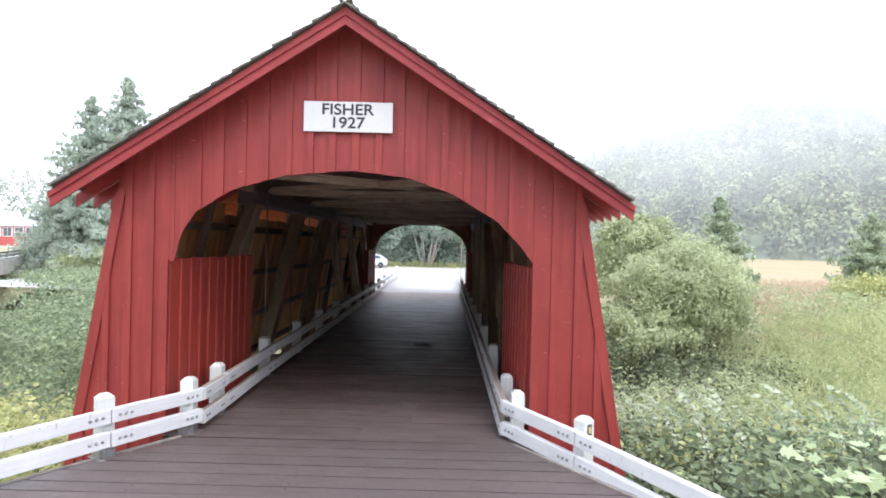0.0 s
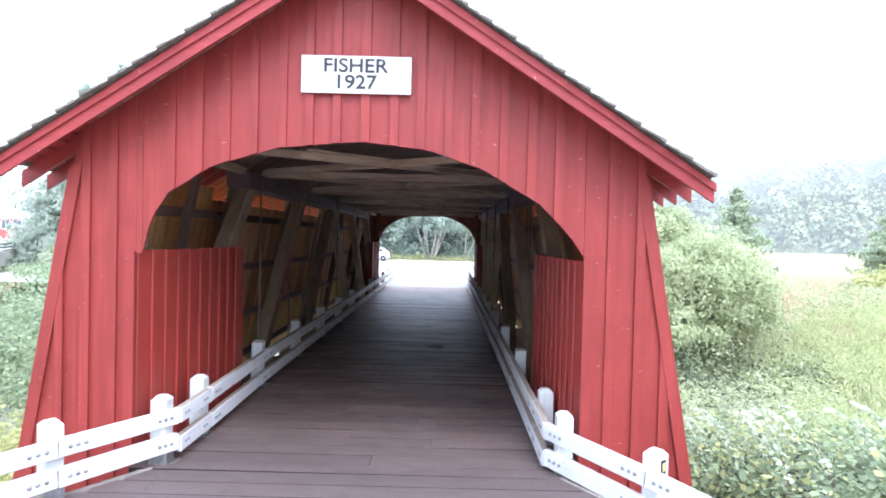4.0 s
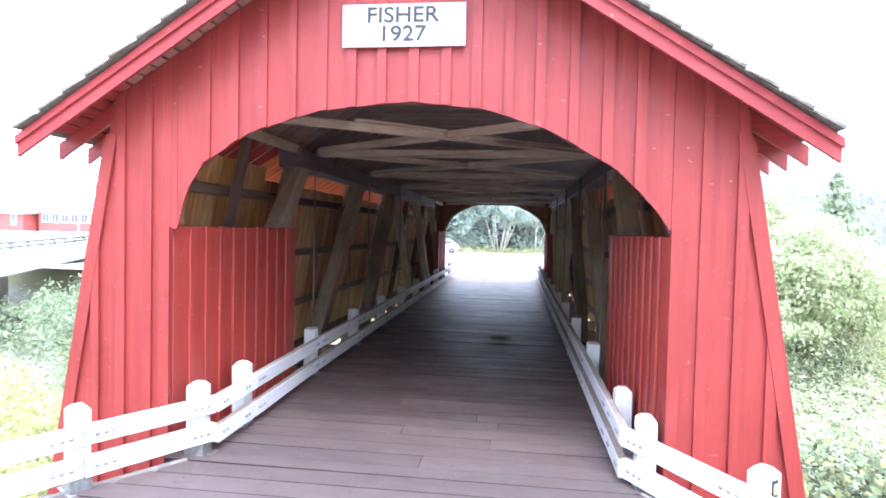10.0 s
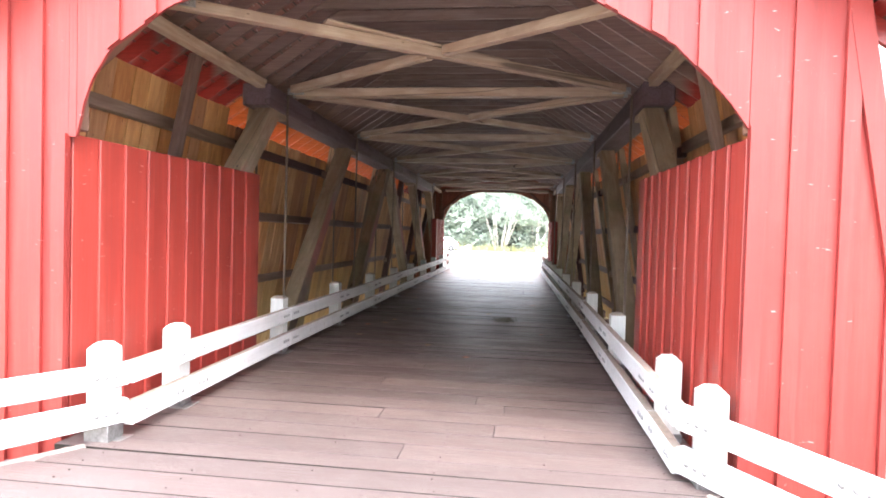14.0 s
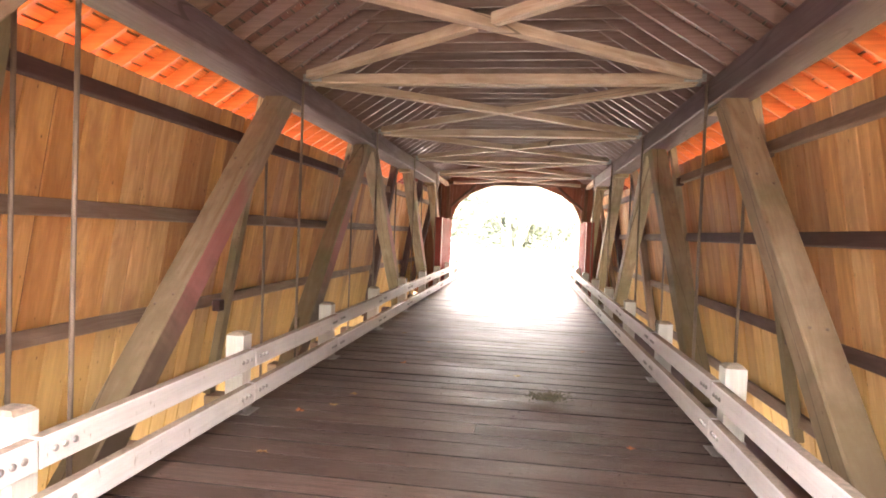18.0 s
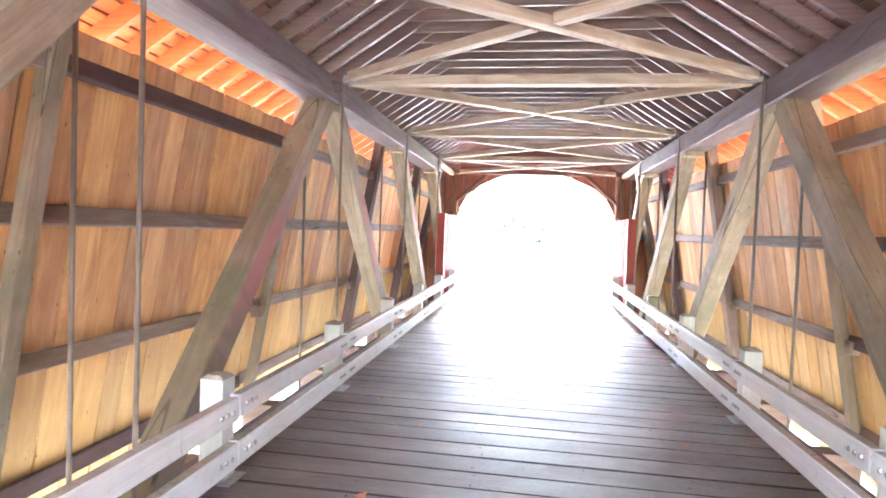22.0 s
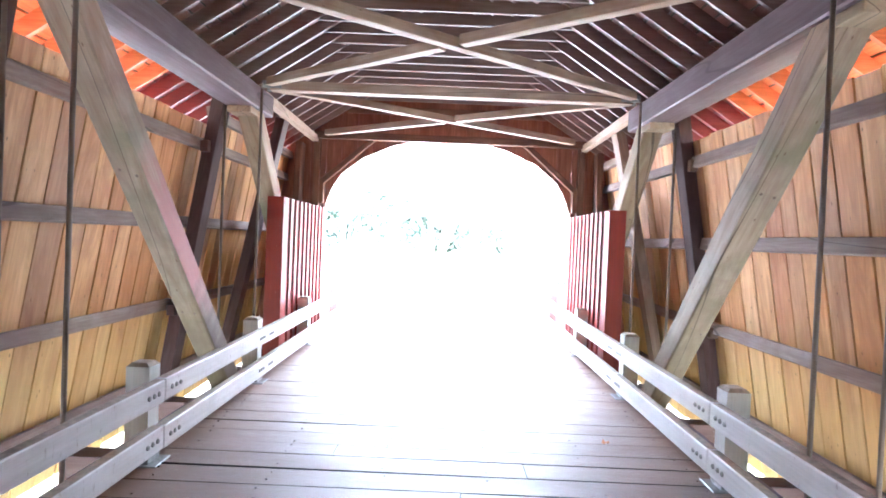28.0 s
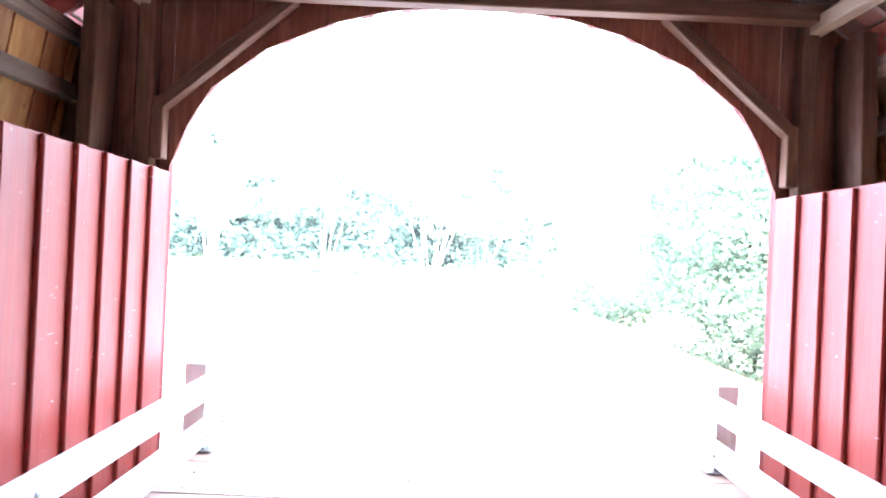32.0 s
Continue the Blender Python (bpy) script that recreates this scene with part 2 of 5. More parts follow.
def eave_wood(name, axis, lo, hi, red):
    """Brown bare wood, painted red where it reaches out under the eaves, with light and shade put into that red."""
    k = Mat(name, 0.42, spec=0.45)
    g = grain(k, axis, 45)
    bare = k.ramp(k.random(), [(0, lo), (1, hi)])
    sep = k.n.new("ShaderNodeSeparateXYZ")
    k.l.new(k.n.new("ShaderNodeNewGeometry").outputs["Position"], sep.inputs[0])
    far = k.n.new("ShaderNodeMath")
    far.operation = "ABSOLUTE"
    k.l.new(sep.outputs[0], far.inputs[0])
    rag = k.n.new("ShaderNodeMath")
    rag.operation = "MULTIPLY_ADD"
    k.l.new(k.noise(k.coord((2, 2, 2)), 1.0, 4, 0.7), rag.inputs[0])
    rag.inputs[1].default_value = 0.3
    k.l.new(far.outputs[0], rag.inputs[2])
    # Eave daylight put into an orange, last-bay shade into a darker red.
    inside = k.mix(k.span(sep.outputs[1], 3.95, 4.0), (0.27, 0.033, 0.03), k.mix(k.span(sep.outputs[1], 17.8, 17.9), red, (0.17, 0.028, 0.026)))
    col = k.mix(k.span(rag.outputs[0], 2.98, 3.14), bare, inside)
    col = k.mix(k.span(g, 0.4, 0.6, 0.4, 0.0), col, k.mix(1.0, col, (0.5, 0.42, 0.4), "MULTIPLY"))
    return k.done(col, 0.4, g, 0.35, 0.002)


RAFTER = eave_wood("rafter_wood_eave_light", "x", (0.2, 0.135, 0.12), (0.28, 0.19, 0.165), (0.6, 0.17, 0.06))
SLAT = eave_wood("sheathing_wood_eave_light", "y", (0.25, 0.125, 0.108), (0.33, 0.175, 0.145), (0.68, 0.215, 0.07))
BEAM_DIM = raw_wood("collar_board_wood", "x", [(0, (0.24, 0.18, 0.16)), (1, (0.34, 0.255, 0.215))], 0.42, False, 0.3, spec=0.5)
PORTAL_BACK = raw_wood("portal_back_boards", "z", [(0, (0.3, 0.13, 0.085)), (1, (0.4, 0.18, 0.11))], 0.75, False)
# Dark brown that puts the portals' shade into their frame timbers.
SHADE_WOOD = raw_wood("shade_dark_frame_wood", "y", [(0, (0.17, 0.1, 0.07)), (1, (0.25, 0.14, 0.09))], 0.75, False)


def deck_wood():
    k = Mat("deck_plank_wood", 0.5, spec=0.3)
    g = grain(k, "x", 55)
    base = k.ramp(k.random(), [(0, (0.072, 0.045, 0.038)), (0.5, (0.11, 0.07, 0.059)), (1, (0.156, 0.104, 0.088))])
    big = k.noise(k.coord((0.7, 0.35, 1), False), 1.0, 5, 0.6)
    col = k.mix(k.span(big, 0.35, 0.7, 0.0, 0.55), base, (0.07, 0.051, 0.042))
    col = k.mix(k.span(g, 0.4, 0.6, 0.6, 0.0), col, (0.045, 0.033, 0.026))
    # paler and warmer towards the far end
    sep = k.n.new("ShaderNodeSeparateXYZ")
    k.l.new(k.n.new("ShaderNodeNewGeometry").outputs["Position"], sep.inputs[0])
    far_pale = k.n.new("ShaderNodeMath")
    far_pale.operation = "MULTIPLY_ADD"
    k.l.new(k.noise(k.coord((0.9, 1.6, 1), False), 1.0, 5, 0.65), far_pale.inputs[0])
    far_pale.inputs[1].default_value = 7.0
    k.l.new(sep.outputs[1], far_pale.inputs[2])
    col = k.mix(k.span(far_pale.outputs[0], 11.0, 24.5, 0.0, 0.75), col, (0.35, 0.24, 0.175))
    # paler and greyer on the open approach
    near_pale = k.n.new("ShaderNodeMath")
    near_pale.operation = "MULTIPLY_ADD"
    k.l.new(k.noise(k.coord((1.3, 2.2, 1), False), 1.0, 5, 0.65), near_pale.inputs[0])
    near_pale.inputs[1].default_value = 3.0
    k.l.new(sep.outputs[1], near_pale.inputs[2])
    col = k.mix(k.span(near_pale.outputs[0], 0.6, 4.0, 0.45, 0.0), col, (0.17, 0.145, 0.138))
    spot = k.noise(k.coord((14, 30, 14)), 1.0, 4, 0.7)
    col = k.mix(k.span(spot, 0.69, 0.78), col, (0.34, 0.29, 0.24))
    # Plank sides are near black, paler towards the far end.
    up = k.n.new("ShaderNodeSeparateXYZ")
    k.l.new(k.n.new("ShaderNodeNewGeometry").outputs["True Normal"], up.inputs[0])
    col = k.mix(k.span(up.outputs[2], 0.3, 0.9, 1.0, 0.0), col, k.mix(k.span(far_pale.outputs[0], 19.5, 24.0), (0.014, 0.011, 0.009), (0.3, 0.23, 0.19)))
    wet = k.noise(k.coord((1.1, 2.4, 1), False), 1.0, 5, 0.65)
    # small worn flecks shine more than the rest
    fleck = k.noise(k.coord((26, 70, 26)), 1.0, 3, 0.6)
    rough = k.mix(k.span(fleck, 0.62, 0.7), k.span(wet, 0.35, 0.65, 0.38, 0.6), (0.2, 0.2, 0.2))
    grit = k.n.new("ShaderNodeMath")
    grit.operation = "MULTIPLY_ADD"
    k.l.new(k.noise(k.coord((9, 70, 40)), 1.0, 4, 0.7), grit.inputs[0])
    grit.inputs[1].default_value = 0.8
    k.l.new(g, grit.inputs[2])
    return k.done(col, rough, grit.outputs[0], 0.7, 0.007)


DECK = deck_wood()


def plain(name, colour, rough=0.6, metal=0.0, var=0.25, scale=9.0, bump=0.2, spec=0.5):
    k = Mat(name, rough, metal, spec)
    n = k.noise(k.coord((scale,) * 3), 1.0, 5, 0.6)
    dark = tuple(c * (1 - var) for c in colour)
    light = tuple(min(0.95, c * (1 + var)) for c in colour)
    return k.done(k.ramp(n, [(0.3, dark), (0.7, light)]), k.span(n, 0.3, 0.7, max(0.02, rough - 0.1), rough + 0.1), n, bump, 0.01)


STEEL = plain("galvanised_steel", (0.32, 0.32, 0.31), 0.45, 0.8, 0.3, 30)
BRIGHT_STEEL = plain("bright_nail_steel", (0.62, 0.61, 0.58), 0.35, 0.6, 0.2, 30)
IRON = plain("rusty_iron_rod", (0.19, 0.145, 0.115), 0.6, 0.2, 0.15, 12, 0.1)
# Near-black that puts shade into the board joints; spike heads share it.
JOINT = plain("joint_shade_and_nail_dark", (0.04, 0.022, 0.02), 0.9)
SHINGLE = plain("weathered_cedar_shingle", (0.13, 0.12, 0.1), 0.9, 0, 0.5, 14, 0.6)
MOSS = plain("green_grey_moss", (0.075, 0.066, 0.04), 0.95, 0, 0.5, 30, 0.8)
SIGN_WHITE = plain("sign_white_paint", (0.54, 0.53, 0.52), 0.5, 0, 0.06, 3)
BLACK = plain("sign_black_paint", (0.025, 0.025, 0.028), 0.6, 0, 0.2, 20)
CONCRETE = plain("stained_concrete", (0.52, 0.5, 0.47), 0.85, 0, 0.3, 1.5, 0.4)
DARK_CONCRETE = plain("dark_concrete", (0.2, 0.19, 0.19), 0.9, 0, 0.3, 2)
POST_TOP = plain("bare_weathered_post_top", (0.3, 0.25, 0.2), 0.85, 0, 0.3, 25)
WOOD_GREY = plain("grey_rail_wood", (0.25, 0.22, 0.19), 0.85, 0, 0.3, 8)


def ground_mat():
    k = Mat("bank_soil_grass_gap_shade", 0.95, spec=0.2)
    a = k.noise(k.coord((0.06, 0.06, 0.06), False), 1.0, 6, 0.6)
    b = k.noise(k.coord((1.7, 1.7, 1.7), False), 1.0, 6, 0.65)
    col = k.ramp(a, [(0.3, (0.29, 0.26, 0.14)), (0.5, (0.36, 0.29, 0.19)), (0.72, (0.4, 0.29, 0.215))])
    col = k.mix(k.span(b, 0.35, 0.65, 0.45, 0.0), col, (0.27, 0.27, 0.12))
    # Darker below the bank top: shade of leaf gaps put into the colour.
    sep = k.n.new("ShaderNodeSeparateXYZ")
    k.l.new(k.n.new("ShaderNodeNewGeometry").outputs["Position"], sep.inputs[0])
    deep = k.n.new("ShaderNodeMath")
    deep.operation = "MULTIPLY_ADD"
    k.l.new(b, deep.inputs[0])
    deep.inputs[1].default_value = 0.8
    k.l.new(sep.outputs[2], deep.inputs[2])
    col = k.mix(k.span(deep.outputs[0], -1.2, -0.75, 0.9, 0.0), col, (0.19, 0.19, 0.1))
    # Pale unseen bed, added to bounce light up into the bridge.
    col = k.mix(k.span(deep.outputs[0], -2.5, -2.1, 1.0, 0.0), col, (0.35, 0.335, 0.28))
    return k.done(col, 0.95, b, 0.6, 0.1)


def gravel_mat():
    k = Mat("pale_gravel", 0.9, spec=0.3)
    a = k.noise(k.coord((0.3, 0.3, 0.3), False), 1.0, 5, 0.6)
    b = k.noise(k.coord((38, 38, 38), False), 1.0, 4, 0.7)
    col = k.ramp(a, [(0.3, (0.4, 0.385, 0.36)), (0.7, (0.52, 0.5, 0.465))])
    col = k.mix(k.span(b, 0.35, 0.65, 0.45, 0.0), col, (0.3, 0.285, 0.26))
    return k.done(col, 0.9, b, 0.5, 0.01)


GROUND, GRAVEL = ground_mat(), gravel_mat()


def leaf_mat(name, lo, hi, through=0.48, vary=0.35):
    k = Mat(name, 0.6, spec=0.2)
    patch = k.noise(k.coord((1.1, 1.1, 1.1), False), 1.0, 4, 0.6)
    blend = k.n.new("ShaderNodeMath")
    blend.operation = "MULTIPLY_ADD"
    k.l.new(k.random(True), blend.inputs[0])
    blend.inputs[1].default_value = vary
    k.l.new(patch, blend.inputs[2])
    col = k.ramp(k.span(blend.outputs[0], 0.35 + 0.1 * vary, 0.65 + 0.9 * vary), [(0, lo), (1, hi)])
    k.done(col, 0.55)
    t = k.n.new("ShaderNodeBsdfTranslucent")
    k.l.new(col, t.inputs[0])
    x = k.n.new("ShaderNodeMixShader")
    x.inputs[0].default_value = through
    k.l.new(k.b.outputs[0], x.inputs[1])
    k.l.new(t.outputs[0], x.inputs[2])
    k.l.new(x.outputs[0], k.n["Material Output"].inputs[0])
    return k.m


LEAF_WILLOW = leaf_mat("willow_leaf", (0.31, 0.35, 0.185), (0.57, 0.605, 0.365), 0.45)
LEAF_DARK = leaf_mat("bramble_leaf", (0.13, 0.18, 0.1), (0.41, 0.47, 0.27), 0.4, 0.4)
LEAF_PALE = leaf_mat("bramble_cane_leaf", (0.4, 0.46, 0.3), (0.6, 0.64, 0.46), 0.35)
# Dark leaf colour that stands in for shade inside the plants.
LEAF_DEEP = leaf_mat("shade_dark_leaf", (0.06, 0.075, 0.045), (0.2, 0.23, 0.13), 0.3)
LEAF_MAPLE = leaf_mat("maple_leaf", (0.4, 0.5, 0.26), (0.62, 0.7, 0.42), 0.4)
LEAF_YELLOW = leaf_mat("yellow_green_leaf", (0.28, 0.31, 0.11), (0.64, 0.63, 0.3), 0.4)
# Needle colour lifted to take in the mist around the firs.
LEAF_FIR = leaf_mat("haze_pale_fir_needles", (0.33, 0.385, 0.31), (0.53, 0.58, 0.47), 0.5, 0.25)
LEAF_CEDAR = leaf_mat("cedar_spray", (0.3, 0.36, 0.24), (0.52, 0.57, 0.4), 0.45, 0.25)
# Paler than alder_leaf: haze over the far trees put into the colour.
LEAF_FAR = leaf_mat("haze_pale_alder_leaf", (0.3, 0.37, 0.31), (0.5, 0.57, 0.48), 0.45, 0.25)
LEAF_ALDER = leaf_mat("alder_leaf", (0.13, 0.175, 0.115), (0.34, 0.4, 0.27), 0.35)
GRASS = leaf_mat("dry_grass_blade", (0.46, 0.38, 0.24), (0.66, 0.53, 0.38))
GRASS_GREEN = leaf_mat("long_grass_blade", (0.32, 0.38, 0.18), (0.62, 0.62, 0.34))
BARK = plain("brown_bark", (0.13, 0.1, 0.075), 0.9, 0, 0.4, 12, 0.6)
BIRCH = plain("pale_birch_bark", (0.55, 0.52, 0.47), 0.8, 0, 0.25, 5, 0.3)


# ---- mesh helpers ----
def mesh_of(name, verts, faces, mats, index=None):
    me = bpy.data.meshes.new(name)
    me.from_pydata([tuple(v) for v in verts], [], faces)
    for m in mats if isinstance(mats, (list, tuple)) else [mats]:
        me.materials.append(m)
    if index:
        me.polygons.foreach_set("material_index", index)
    me.update()
    return me


BOXES = {}


def box_mesh(sx, sy, sz, mats, bevel=0.006, face=0):
    """A box with chamfered edges, centred on its origin; the second material of a pair covers its + side along the axis face."""
    mats = mats if isinstance(mats, (list, tuple)) else [mats]
    key = (round(sx, 3), round(sy, 3), round(sz, 3), tuple(m.name for m in mats), bevel, face)
    if key in BOXES:
        return BOXES[key]
    h, b = (sx / 2, sy / 2, sz / 2), min(bevel, 0.3 * min(sx, sy, sz))
    verts, at = [], {}
    for a in (-1, 1):
        for c in (-1, 1):
            for e in (-1, 1):
                s = (a, c, e)
                for ax in range(3):
                    at[s, ax] = len(verts)
                    verts.append([s[i] * (h[i] - (0 if i == ax else b)) for i in range(3)])
    faces, index = [], []
    for ax in range(3):
        u, v = (ax + 1) % 3, (ax + 2) % 3
        for side in (-1, 1):
            ring = []
            for p, q in ((-1, -1), (1, -1), (1, 1), (-1, 1)):
                s = [0, 0, 0]
                s[ax], s[u], s[v] = side, p, q
                ring.append(at[tuple(s), ax])
            faces.append(ring if side > 0 else ring[::-1])
            index.append(1 if len(mats) > 1 and ax == face and side > 0 else 0)
    for ax in range(3):
        u, v = (ax + 1) % 3, (ax + 2) % 3
        for p in (-1, 1):
            for q in (-1, 1):
                s0, s1 = [0, 0, 0], [0, 0, 0]
                s0[ax], s0[u], s0[v] = -1, p, q
                s1[ax], s1[u], s1[v] = 1, p, q
                s0, s1 = tuple(s0), tuple(s1)
                ring = [at[s0, u], at[s1, u], at[s1, v], at[s0, v]]
                faces.append(ring if p * q < 0 else ring[::-1])
                index.append(0)
    for s in {k for k, _ in at}:
        ring = [at[s, 0], at[s, 1], at[s, 2]]
        faces.append(ring if s[0] * s[1] * s[2] > 0 else ring[::-1])
        index.append(0)
    BOXES[key] = mesh_of("box", verts, faces, mats, index)
    return BOXES[key]


def held(name, data, parent, m=None, label=""):
    ob = new(name, data)
    ob.parent = parent
    if m is not None:
        ob.matrix_basis = m
    if label:
        ob["label"] = label
    return ob


def box(name, parent, mat, centre, size, turn=(0, 0, 0), label="", bevel=0.006):
    return held(name, box_mesh(*size, mat, bevel), parent, pose(*centre, *turn), label)


def stick(name, parent, mat, a, b, wide, high, label="", bevel=0.008, up=(0, 0, 1), face=0):
    """A squared timber from a to b; high lies along up."""
    a, b = Vector(a), Vector(b)
    y = (b - a).normalized()
    x = y.cross(Vector(up)).normalized()
    z = x.cross(y)
    m = Matrix((x, y, z)).transposed().to_4x4()
    m.translation = (a + b) / 2
    return held(name, box_mesh(wide, (b - a).length, high, mat, bevel, face), parent, m, label)


def tube(name, parent, mat, pts, radii, sides=8, label=""):
    verts, faces = [], []
    pts = [Vector(p) for p in pts]
    for i, p in enumerate(pts):
        d = (pts[min(i + 1, len(pts) - 1)] - pts[max(i - 1, 0)]).normalized()
        u = d.cross(Vector((0.31, 0.9, 0.2))).normalized()
        v = d.cross(u)
        r = radii if isinstance(radii, (int, float)) else radii[i]
        for s in range(sides):
            a = 2 * math.pi * s / sides
            verts.append(p + r * (math.cos(a) * u + math.sin(a) * v))
    for i in range(len(pts) - 1):
        for s in range(sides):
            t = (s + 1) % sides
            faces.append([i * sides + s, i * sides + t, (i + 1) * sides + t, (i + 1) * sides + s])
    faces.append(list(range(sides))[::-1])
    faces.append([len(verts) - sides + s for s in range(sides)])
    me = mesh_of(name, verts, faces, mat)
    me.polygons.foreach_set("use_smooth", [True] * len(faces))
    return held(name, me, parent, None, label)


def prism(name, parent, mat, outline, y0, y1, label="", back=None, far=False):
    """A flat piece with an outline in x and z, from y0 to y1."""
    n = len(outline)
    if n < 3:
        return None
    area = sum(outline[i][0] * outline[(i + 1) % n][1] - outline[(i + 1) % n][0] * outline[i][1] for i in range(n))
    if abs(area) < 1e-4:
        return None
    if area < 0:
        outline = outline[::-1]
    y0, y1 = min(y0, y1), max(y0, y1)
    verts = [(x, y0, z) for x, z in outline] + [(x, y1, z) for x, z in outline]
    faces = [list(range(n)), list(range(2 * n - 1, n - 1, -1))]
    faces += [[i, i + n, (i + 1) % n + n, (i + 1) % n] for i in range(n)]
    index = None
    if back:
        index = [0] * len(faces)
        index[0 if far else 1] = 1
        mat = [mat, back]
    return held(name, mesh_of(name, verts, faces, mat, index), parent, None, label)


def empty(name, label, category, group="", kind="", at=(0, 0, 0)):
    ob = new(name)
    ob.location = at
    return tagged(ob, label, category, group, kind)


def smooth(a, b, v):
    t = min(1.0, max(0.0, (v - a) / (b - a)))
    return t * t * (3 - 2 * t)


def cut(poly, a, b, c):
    """The part of an outline where a*x + b*z <= c."""
    out = []
    for i, p in enumerate(poly):
        q = poly[(i + 1) % len(poly)]
        dp, dq = a * p[0] + b * p[1] - c, a * q[0] + b * q[1] - c
        if dp <= 0:
            out.append(p)
        if dp * dq < 0:
            t = dp / (dp - dq)
            out.append((p[0] + t * (q[0] - p[0]), p[1] + t * (q[1] - p[1])))
    return out


# ---- the plan of the covered bridge ----
LONG = 22.66            # portal to portal
HALF = 2.4              # half the opening
SPRING, RISE = 2.35, 1.2
PITCH, RIDGE = 0.65, 5.56   # roof slope and the rafters' top at the ridge
WALL_SHIFT, ROOF_SHIFT = -0.05, -0.1
BATTER = 0.17           # the side walls lean outwards towards the ground
MID = LONG / 2
NODES = [MID + 3.658 * k for k in (-2, -1, 0, 1, 2)]


def wall_x(z):
    return 3.13 + (3.1 - z) * BATTER


NEAR_LEFT = [(0, 3.565), (0.21, 3.555), (0.95, 3.48), (1.65, 3.27), (2.13, 2.96), (2.31, 2.68), (2.37, 2.45), (2.4, 2.3)]
NEAR_RIGHT = [(0, 3.565), (0.7, 3.49), (1.3, 3.29), (1.92, 2.93), (2.26, 2.58), (2.4, 2.38)]
FAR_BOTH = [(0, 3.69), (0.7, 3.63), (1.13, 3.52), (1.68, 3.28), (2.1, 2.95), (2.27, 2.67), (2.4, 2.32)]


def arch(x, far=False):
    """The underside of a portal's arch."""
    table = FAR_BOTH if far else NEAR_LEFT if x < 0 else NEAR_RIGHT
    return float(np.interp(abs(x), [a for a, _ in table], [b for _, b in table]))


def roof_z(x):
    return RIDGE - PITCH * abs(x)


# ---- portals ----
def portal(name, y, out, label):
    """out: -1 or 1, the side of the open air."""
    wall = empty(name, label, "wall", kind="structure")
    bottom = -0.55

    def shaped(x0, x1, top_off=0.0):
        inner = max(abs(x0), abs(x1)) <= HALF + 1e-6
        n = 5 if x1 - x0 > 0.2 else 2
        xs = [x0 + (x1 - x0) * i / n for i in range(n + 1)]
        low = [(x, arch(x if abs(x) > 1e-6 else x0 + x1, out > 0) if inner else bottom) for x in xs]
        poly = low + [(x1, 9), (x0, 9)]
        for s in (-1, 1):
            poly = cut(poly, s * PITCH, 1, RIDGE - top_off + s * PITCH * ROOF_SHIFT)
            poly = cut(poly, s, BATTER, 3.13 + 3.1 * BATTER + s * WALL_SHIFT)
        return poly

    step = 0.3
    wide = {-1: 2.465 if out < 0 else HALF, 1: HALF}   # the jambs below the springing
    for i in range(-13, 13):
        j = random.uniform(-0.003, 0.003)
        x0, x1 = i * step + 0.002, (i + 1) * step - 0.002
        if i == -9 and out < 0:
            x1 = -wide[-1]
            prism("board", wall, RED, cut([(x1 + 0.002, 2.3), (-HALF - 0.002, 2.3), (-HALF - 0.002, 9), (x1 + 0.002, 9)], -PITCH, 1, RIDGE - PITCH * ROOF_SHIFT), y + out * j, y - out * (0.026 + j), back=PORTAL_BACK, far=out > 0)
        prism("board", wall, RED, shaped(x0, x1), y + out * j, y - out * (0.026 + j), back=PORTAL_BACK, far=out > 0)
    for i in range(-12, 13):
        if abs(i) == 8:
            continue
        x, w = i * step + random.uniform(-0.012, 0.012), random.uniform(0.04, 0.05)
        prism("batten", wall, RED, shaped(x - w, x + w, 0.01), y + out * 0.004, y + out * random.uniform(0.024, 0.032))
    for s in (-1, 1):
        # corner boards along the opening and the battered edge
        a, b = sorted((s * wide[s], s * (wide[s] + 0.11)))
        spring = arch(s * HALF, out > 0)
        prism("corner_board", wall, RED, [(a, bottom), (b, bottom), (b, spring + 0.02), (a, spring + 0.02)], y + out * 0.004, y + out * 0.034)
        edge = [(s * (wall_x(z) - d) + WALL_SHIFT, z) for z, d in ((bottom, 0.11), (bottom, 0.0), (3.25, 0.0), (3.25, 0.11))]
        prism("corner_board", wall, RED, edge, y + out * 0.004, y + out * 0.036)
        prism("return_board", wall, RED, [(s * (wall_x(z) + d) + WALL_SHIFT, z) for z, d in ((bottom, 0.0), (bottom, 0.025), (3.2, 0.025), (3.2, 0.0))], y + out * 0.03, y - out * 0.16)
    # framing on the inner side
    back = y - out * 0.1
    frame_wood = SHADE_WOOD
    stick("header", wall, frame_wood, (-2.62, back - out * 0.12, 3.66), (2.62, back - out * 0.12, 3.66), 0.12, 0.13)
    for s in (-1, 1):
        stick("jamb", wall, SHADE_WOOD, (s * 2.56, back, -0.1), (s * 2.56, back, 3.66), 0.12, 0.12, up=(0, 1, 0))
        stick("jamb", wall, SHADE_WOOD, (s * 2.95, back - out * 0.12, -0.1), (s * 2.86, back - out * 0.12, 3.5), 0.12, 0.3, up=(0, 1, 0))
        stick("knee_brace", wall, frame_wood, (s * 2.45, back, 2.78), (s * 1.45, back, 3.66), 0.1, 0.1, up=(0, 1, 0))
        stick("brace_foot", wall, frame_wood, (s * 2.455, back, 2.36), (s * 2.455, back, 2.84), 0.09, 0.1, up=(0, 1, 0))
